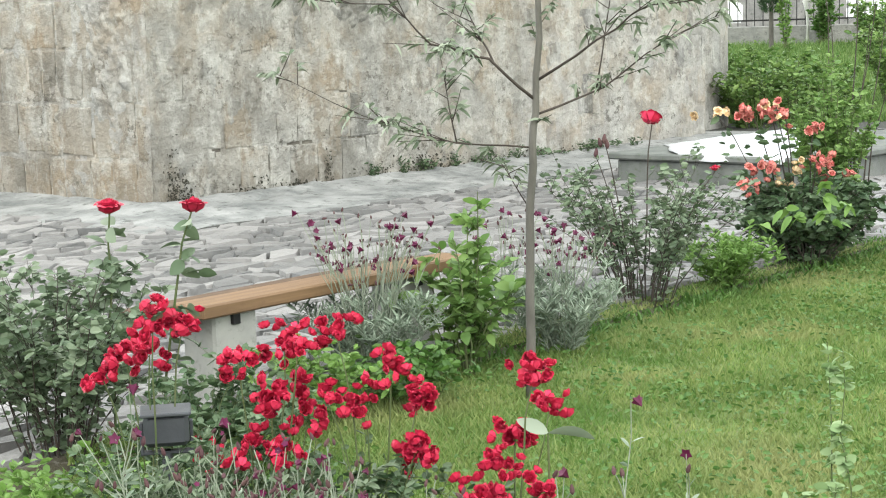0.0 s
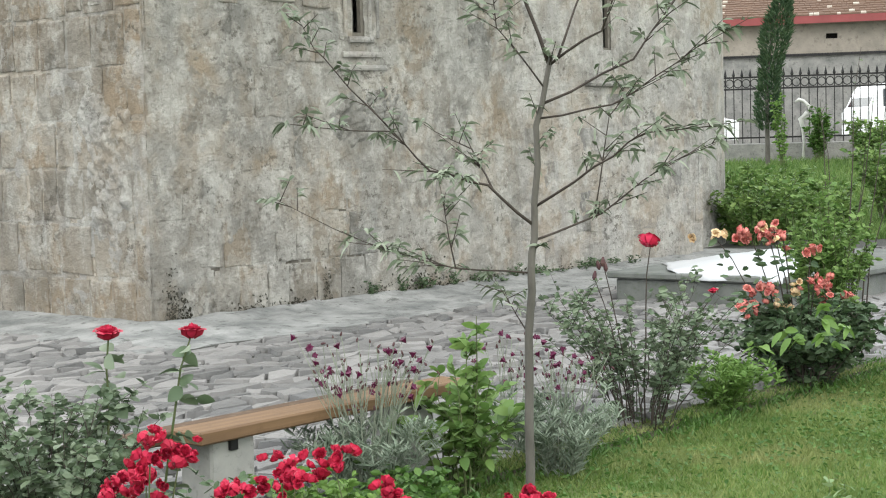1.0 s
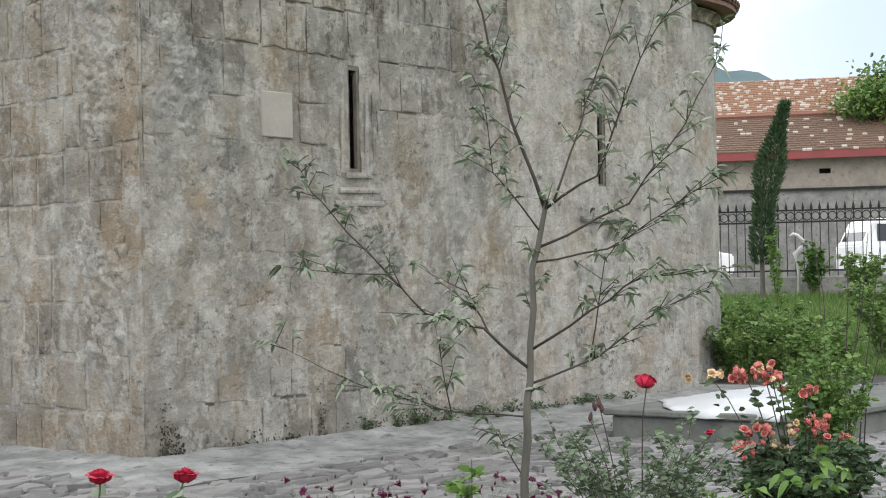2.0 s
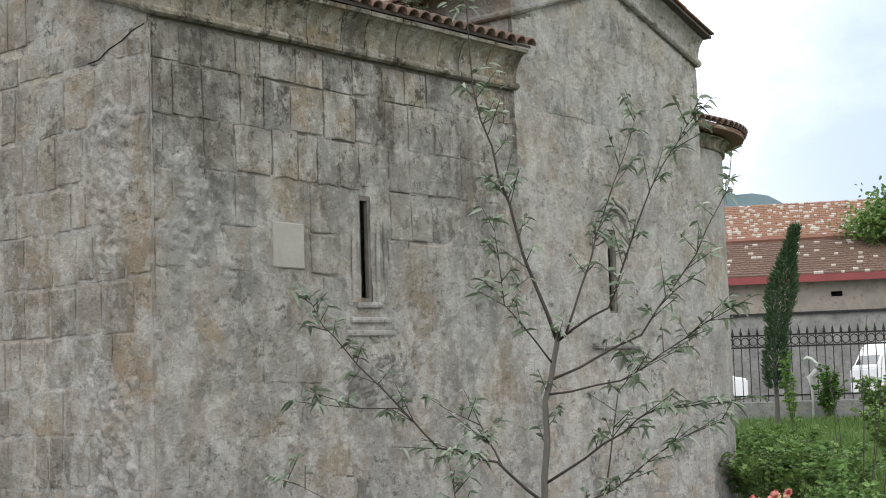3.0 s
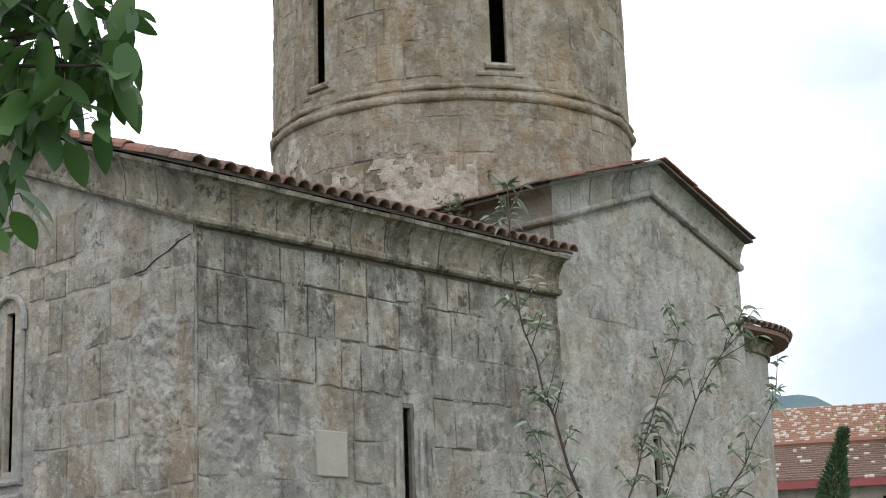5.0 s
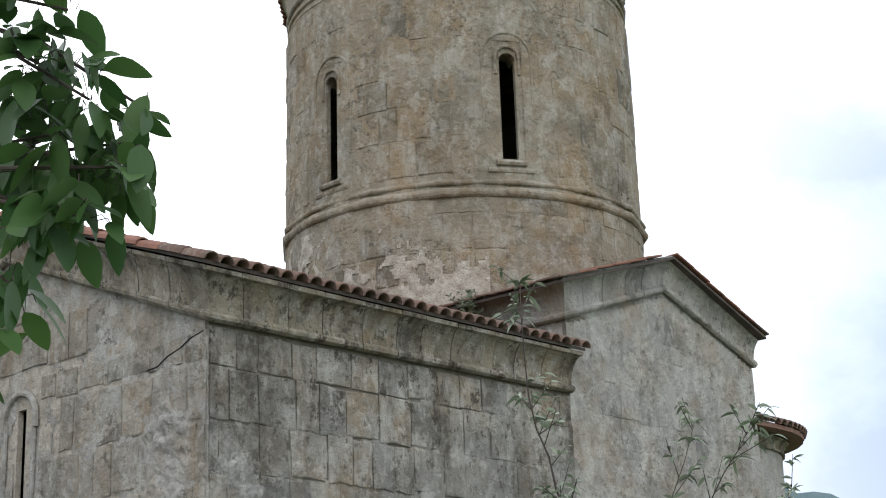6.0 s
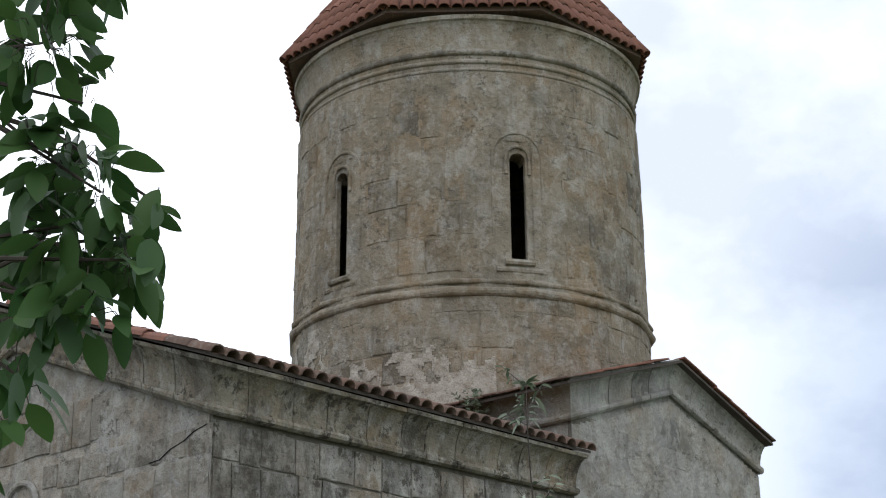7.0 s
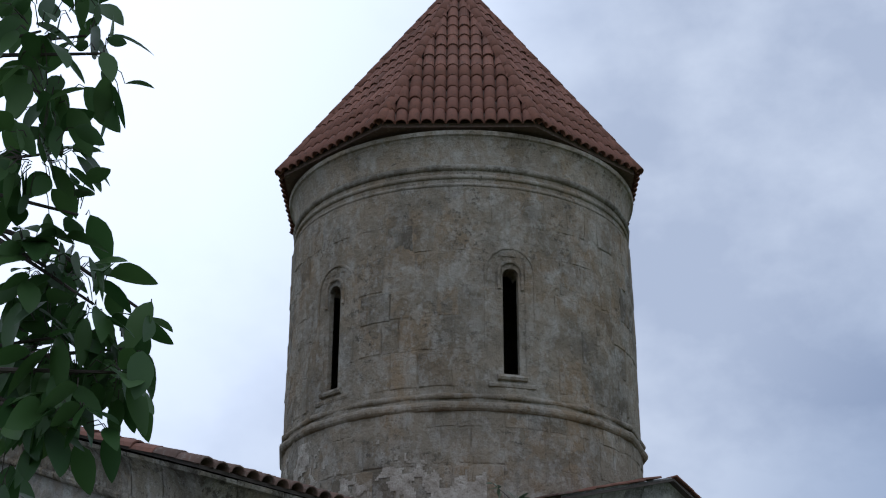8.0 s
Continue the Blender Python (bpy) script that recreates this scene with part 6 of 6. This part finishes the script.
# leaning cypress
CYP = leafy("cypress_needles", (0.04, 0.08, 0.042), (0.095, 0.14, 0.07), 0.08, 0.7, 0.15)
cp = afar(11.45, 42)
cyp = thing("cypress", "slender dark cypress with a leaning top", "tree", cp)
part("trunk", mesh_from("trunk", *tube([(0, 0, -0.1), (0, 0, 1.0), (0, 0, 2.2), (0.2, -0.2, 4.4)], [0.07, 0.06, 0.05, 0.015], 7), BARK), cyp)
side = Vector((math.cos(radians(YARD)), math.sin(radians(YARD)), 0))
cr = random.Random(4)
lv = []
for _ in range(6500):
    f = cr.random() ** 0.85
    z = 0.95 + 4.15 * f
    r = 0.40 * (math.sin(math.pi * min(1, (f + 0.08) / 1.12)) ** 0.6) * (1 - 0.35 * f) * (1 + 0.28 * math.sin(11 * f + 1))
    a = cr.uniform(0, 6.283)
    q = math.sqrt(cr.uniform(0.25, 1.0)) * r
    c = side * (0.70 * f * f) + Vector((q * math.cos(a), q * math.sin(a), z))
    lv.append((c, (0.8 * math.cos(a) + cr.gauss(0, 0.5), 0.8 * math.sin(a) + cr.gauss(0, 0.5), 1.0), cr.uniform(0.07, 0.22), cr.uniform(0.022, 0.042)))
part("crown", leaf_mesh("crown", lv, CYP, droop=0.05), cyp)

# trees behind the house
def far_tree(az, d, z, w, h, label):
    p = afar(az, d)
    ob = thing("broadleaf_tree", label, "tree", p)
    zt = z - p.z
    part("trunk", mesh_from("trunk", *tube([(0, 0, -0.2), (0.1, 0, zt * 0.5), (0, 0.1, zt)], [0.2, 0.15, 0.08], 8), BARK), ob)
    limbs, lv = [], []
    for _ in range(16):
        e = Vector((cr.gauss(0, w * 0.4), cr.gauss(0, w * 0.4), zt + cr.uniform(-0.4, 0.5) * h))
        s = Vector((0, 0, zt * cr.uniform(0.5, 0.95)))
        limbs.append(tube([s, s.lerp(e, 0.5) + Vector((0, 0, 0.15)), e], [0.06, 0.04, 0.015], 4))
        for _ in range(260):
            lv.append((e + Vector((cr.gauss(0, 0.42), cr.gauss(0, 0.42), cr.gauss(0, 0.30))), (cr.gauss(0, 1), cr.gauss(0, 1), cr.gauss(0, 0.6)), cr.uniform(0.14, 0.26), cr.uniform(0.08, 0.14)))
    part("limbs", mesh_from("limbs", *joined(*limbs), BARK), ob)
    part("crown", leaf_mesh("crown", lv, LEAF_FAR), ob)


far_tree(15.7, 59.8, 7.6, 2.4, 2.2, "green broadleaf tree rising behind the shingle roof")
shrub("climbing_shrub", "leafy green shrub growing against the iron fence", "shrub", afar(13.2, 44.0), 0.5, 1.6, 22, 22, (0.12, 0.6), LEAF_MID, STEM_G, 0.012, twigs=4, up=0.2)
shrub("climbing_shrub", "leafy green shrub growing against the iron fence", "shrub", afar(14.9, 42.5), 0.7, 1.3, 26, 22, (0.12, 0.6), LEAF_FAR, STEM_G, 0.012, twigs=4, up=0.2)
shrub("climbing_shrub", "thin leafy shrub beside the cypress", "shrub", afar(12.0, 41.5), 0.35, 2.4, 8, 22, (0.12, 0.6), LEAF_LIGHT, STEM_G, 0.012, twigs=3, up=0.2)

# wooded hill far off, with the haze of distance put into its colour
HILL = simple("hazed_wooded_hill", (0.075, 0.115, 0.125), (0.11, 0.155, 0.165), 0.02, 1.0, rel=0)
hv, hf = [], []
M = 60
for i in range(M + 1):
    a = -14 + 34 * i / M
    el = 9.6 - 0.22 * abs(a - 2) ** 1.12 + 0.12 * math.sin(a * 2.3) + 0.05 * math.sin(a * 7.1) if a < 11.9 else 6.72 - 0.35 * (a - 11.9) + 0.04 * math.sin(a * 5)
    el = min(el, 7.35 - 0.33 * (a - 10.4)) if a < 11.9 else el
    z = 1.7 + 1400 * math.tan(radians(el))
    hv += [polar(a, 1150, -5), polar(a, 1400, z)]
for i in range(M):
    hf.append([2 * i, 2 * i + 2, 2 * i + 3, 2 * i + 1])
tagged(new("backdrop_hill", mesh_from("backdrop_hill", hv, hf, HILL, True)), "wooded hillside far off, its colour blued for distance haze", "hill", kind="structure")

# ---- single stones of the walls ----
br = random.Random(17)


def block_mesh(k):
    """A squared stone one by one, chamfered and a little uneven; its face at depth 1."""
    g = random.Random(k)
    v = [(-0.5, 0, -0.5), (0.5, 0, -0.5), (0.5, 0, 0.5), (-0.5, 0, 0.5)]
    ring = [(x * 0.5 + g.uniform(-0.03, 0.02), -0.72, z * 0.5 + g.uniform(-0.03, 0.02)) for x, z in ((-1, -1), (0, -1), (1, -1), (1, 0), (1, 1), (0, 1), (-1, 1), (-1, 0))]
    inner = [(x * 0.93, -1 + g.uniform(-0.15, 0.25), z * 0.94) for x, _, z in ring]
    verts = [(x, 0.6, z) for x, _, z in ring] + ring + inner + [(0, -1.1 + g.uniform(-0.1, 0.2), 0)]
    faces = []
    for i in range(8):
        j = (i + 1) % 8
        faces += [[i, 8 + i, 8 + j, j], [8 + i, 16 + i, 16 + j, 8 + j], [16 + i, 24, 16 + j]]
    return verts, faces


BLOCKS = [mesh_from("stone_block", *[(vs, [f[::-1] for f in fs]) for vs, fs in [block_mesh(k)]][0], WALL) for k in range(6)]
BLOCKS_W = [mesh_from("ochre_block", *[(vs, [f[::-1] for f in fs]) for vs, fs in [block_mesh(k + 35)]][0], WALL_W) for k in range(6)]
BLOCKS_S = [mesh_from("stained_block", *[(vs, [f[::-1] for f in fs]) for vs, fs in [block_mesh(k + 20)]][0], WALL_S) for k in range(6)]
BLOCKS_D = [mesh_from("drum_block", *[(vs, [f[::-1] for f in fs]) for vs, fs in [block_mesh(k + 50)]][0], DRUM) for k in range(6)]


def courses(x0, x1, z0, z1, parent, place, skip, top=None, meshes=BLOCKS, wide=(0.24, 0.52), tall=(0.38, 0.60), proud=(0.004, 0.022), gap=0.012, limit=300, rough=lambda x, z: False):
    """Stones in courses; place(x, z) gives the matrix of the wall's face there."""
    z, n = z0, 0
    while z < z1 - 0.1:
        h = min(br.uniform(*tall), z1 - z)
        x = x0 - br.uniform(0, 0.3)
        while x < x1 - 0.04:
            w = br.uniform(*wide)
            a, b = max(x, x0), min(x + w, x1)
            x += w
            if b - a < 0.07 or n >= limit:
                continue
            cx, cz = (a + b) / 2, z + h / 2
            if any(a < s[1] and b > s[0] and z < s[3] and z + h > s[2] for s in skip) or (top is not None and z + h > top(cx) - 0.02):
                continue
            d = br.uniform(*proud) + (0.003 if rough(cx, cz) else 0.0)
            g, g2 = gap * br.uniform(0.2, 2.0), gap * br.uniform(0.2, 2.2)
            m = place(cx, cz + br.uniform(-0.012, 0.012)) @ pose(0, 0, 0, br.uniform(-0.8, 0.8), br.uniform(-1.2, 1.2), br.uniform(-1.0, 1.0)) @ Matrix.Diagonal((b - a - g, d + 0.004, h * br.uniform(0.97, 1.02) - g2, 1))
            part("stone_block", meshes[br.randrange(len(meshes))], parent, m=m)
            n += 1
        z += h


def plaster(name, x0, x1, z0, z1, parent, at, mat, skip, step=0.036, amp=1.0, bias=None, top=None, thin=False):
    """An uneven coat of lime over a wall: at(x, z, out) gives the place. Where it lies thin the stones stand out of it."""
    nx, nz = int((x1 - x0) / step), int((z1 - z0) / step)
    verts, faces, ok, low = [], [], set(), {}
    for j in range(nz + 1):
        for i in range(nx + 1):
            x, z = x0 + (x1 - x0) * i / nx, z0 + (z1 - z0) * j / nz
            p = Vector(at(x, z, 0))
            o = 0.012 * noise.noise(p * 0.9) + 0.010 * noise.noise(p * 2.7) + 0.009 * noise.noise(p * 7.0) + 0.006 * noise.noise(p * 15.0)
            o = o * amp + (bias(x, z) if bias else 0.0)
            low[i, j] = o + (0.02 if 10.6 < x < 13.0 and 2.4 < z < 4.15 else 0.003)
            verts.append(at(x, z, max(o, -0.002) + 0.003))
            if any(s[0] < x < s[1] and s[2] < z < s[3] for s in skip) or (top is not None and z > top(x)):
                continue
            ok.add((i, j))
    for j in range(nz):
        for i in range(nx):
            if thin and min(low[i, j], low[i + 1, j], low[i + 1, j + 1], low[i, j + 1]) < 0:
                continue
            if {(i, j), (i + 1, j), (i + 1, j + 1), (i, j + 1)} <= ok:
                a = j * (nx + 1) + i
                faces.append([a, a + 1, a + nx + 2, a + nx + 1])
    return part(name, mesh_from(name, verts, faces, mat, True), parent, "uneven coat of old lime plaster")


on_s = lambda x, z: Matrix.Translation((x, SY, z))
on_w = lambda y, z: pose(WX, y, z, 0, 0, -90)
at_s = lambda x, z, o: (x, SY - o, z)
SLIT1, SLIT2, SLIT3 = (12.28, 12.92, 2.44, 4.02), (16.75, 17.78, 2.38, 4.38), (14.50, 15.16, 3.05, 5.36)
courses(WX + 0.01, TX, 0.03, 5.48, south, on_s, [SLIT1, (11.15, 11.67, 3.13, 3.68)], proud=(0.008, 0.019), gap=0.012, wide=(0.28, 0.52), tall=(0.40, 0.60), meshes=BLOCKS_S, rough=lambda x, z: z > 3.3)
courses(TX + 0.002, EX - 0.01, 0.03, 6.42, cross, on_s, [SLIT2], proud=(0.002, 0.012), gap=0.008)
courses(TX + 0.3, EX - 0.3, 6.44, 7.1, cross, on_s, [], top=lambda x: 7.16 - 0.335 * abs(x - RX), proud=(0.002, 0.012))
courses(SY + 0.01, NY - 0.01, 0.03, 5.45, west, on_w, [SLIT3], meshes=BLOCKS_W, proud=(0.006, 0.018), gap=0.03, wide=(0.22, 0.5), tall=(0.42, 0.62))
courses(SY + 0.6, NY - 0.6, 5.55, 6.7, west, on_w, [], meshes=BLOCKS_W, top=lambda y: 6.8 - 0.38 * abs(y - MY))
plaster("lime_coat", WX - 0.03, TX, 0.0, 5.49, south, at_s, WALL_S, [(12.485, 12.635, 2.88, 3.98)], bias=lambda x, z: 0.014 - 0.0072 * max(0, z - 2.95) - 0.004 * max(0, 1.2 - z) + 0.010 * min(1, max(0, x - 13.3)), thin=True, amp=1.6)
plaster("lime_coat", TX, EX - 0.005, 0.0, 7.12, cross, at_s, WALL, [(17.18, 17.33, 2.86, 3.92)], bias=lambda x, z: 0.009, top=lambda x: 7.13 - 0.335 * abs(x - RX))
plaster("lime_coat", SY - 0.03, NY - 0.01, 0.0, 6.75, west, lambda y, z, o: (WX - o, y, z), WALL, [(14.72, 14.92, 3.38, 5.14)], bias=lambda y, z: 0.0045 + 0.008 * max(0, 1 - (y - SY) / 0.9), top=lambda y: 6.8 - 0.38 * abs(y - MY), thin=True, amp=1.6)


def on_drum_face(u, z):
    a = u / DR
    r = DR + 0.02 - 0.007 * (z - 6.2) - 0.022
    return Matrix.Translation((DX + r * math.cos(a), DY + r * math.sin(a), z)) @ pose(0, 0, 0, 0, 0, math.degrees(a) + 90)


def at_drum(u, z, o):
    a, r = u / DR, DR + 0.02 - 0.007 * (z - 6.2) + o
    return (DX + r * math.cos(a), DY + r * math.sin(a), z)


u0, u1 = radians(138) * DR, radians(305) * DR
skips = [(wv * DR - 0.40, wv * DR + 0.40, 8.85, 10.98) for wv in WIN[:2]]
slots = [(wv * DR - 0.19, wv * DR + 0.19, 8.95, 10.78) for wv in WIN[:2]]
courses(u0, u1, 6.9, 8.52, drum, on_drum_face, [], meshes=BLOCKS_D, tall=(0.34, 0.52), proud=(0.024, 0.036), gap=0.011, limit=140, wide=(0.26, 0.46))
courses(u0, u1, 8.86, 11.78, drum, on_drum_face, skips, meshes=BLOCKS_D, tall=(0.40, 0.56), proud=(0.024, 0.037), gap=0.011, limit=190, wide=(0.26, 0.48))
plaster("lime_coat", u0, u1, 6.6, 11.82, drum, at_drum, DRUM, slots, bias=lambda u, z: 0.0045 if z > 8.6 else 0.006, amp=1.25)

# pale mortar slapped round the foot of the drum
plaster("mortar_skirt", radians(125) * DR, radians(228) * DR, 6.9, 8.4, drum, lambda u, z, o: at_drum(u, z, o + 0.02), MORTAR_P, [], amp=2.6, step=0.028,
        bias=lambda u, z: 0.05 * (7.58 + 0.32 * min(1, max(0, (205 - math.degrees(u / DR)) / 45)) - z), thin=True)


def rubble_patch(u0, u1, z0, z1, parent, at, mat, seed):
    """Bare rough rubble where the face of the wall has fallen off: a craggy sheet with a ragged outline."""
    step, off = 0.022, Vector((seed, seed * 2, 0))
    nu, nz = int((u1 - u0) / step), int((z1 - z0) / step)
    verts, faces, keep = [], [], []
    for j in range(nz + 1):
        for i in range(nu + 1):
            u, z = u0 + (u1 - u0) * i / nu, z0 + (z1 - z0) * j / nz
            q = Vector((u, 0, z)) + off
            e = ((2 * i / nu - 1) ** 2 + (2 * j / nz - 1) ** 2)
            lump = 0.050 * abs(noise.noise(q * 6.0)) + 0.042 * abs(noise.noise(q * 13.0)) + 0.012 * noise.noise(q * 31.0)
            k = 1.0 - e + 0.9 * noise.noise(q * 2.3) + 0.4 * noise.noise(q * 8.0)
            keep.append(k > -0.15)
            f = min(1, max(0, k * 1.6))
            verts.append(at(u, z, -0.004 + (0.016 + lump) * f))
    for j in range(nz):
        for i in range(nu):
            a = j * (nu + 1) + i
            f = [a, a + 1, a + nu + 2, a + nu + 1]
            if all(keep[v] for v in f):
                faces.append(f)
    part("rubble_patch", mesh_from("rubble_patch", verts, faces, mat, True), parent, "patch of bare craggy rubble")


on_west_out = lambda y, z, o: (WX - o, y, z)
rubble_patch(11.72, 12.75, 3.1, 4.9, west, on_west_out, WALL, 1.3)
rubble_patch(11.9, 12.7, 0.6, 2.6, west, on_west_out, WALL, 4.1)
rubble_patch(WX + 0.02, 10.5, 3.0, 4.3, south, at_s, WALL, 2.2)
rubble_patch(11.9, 13.4, 1.6, 2.4, south, at_s, WALL_S, 6.4)
# crack running down from the corner below the cornice
part("crack", mesh_from("crack", *ribbon([on_west(y, z) for y, z in ((11.76, 5.44), (11.95, 5.40), (12.1, 5.33), (12.3, 5.28), (12.46, 5.20), (12.62, 5.19))], 0.013, 0.008, (-1, 0, 0)), DARK), west, "dark open crack")
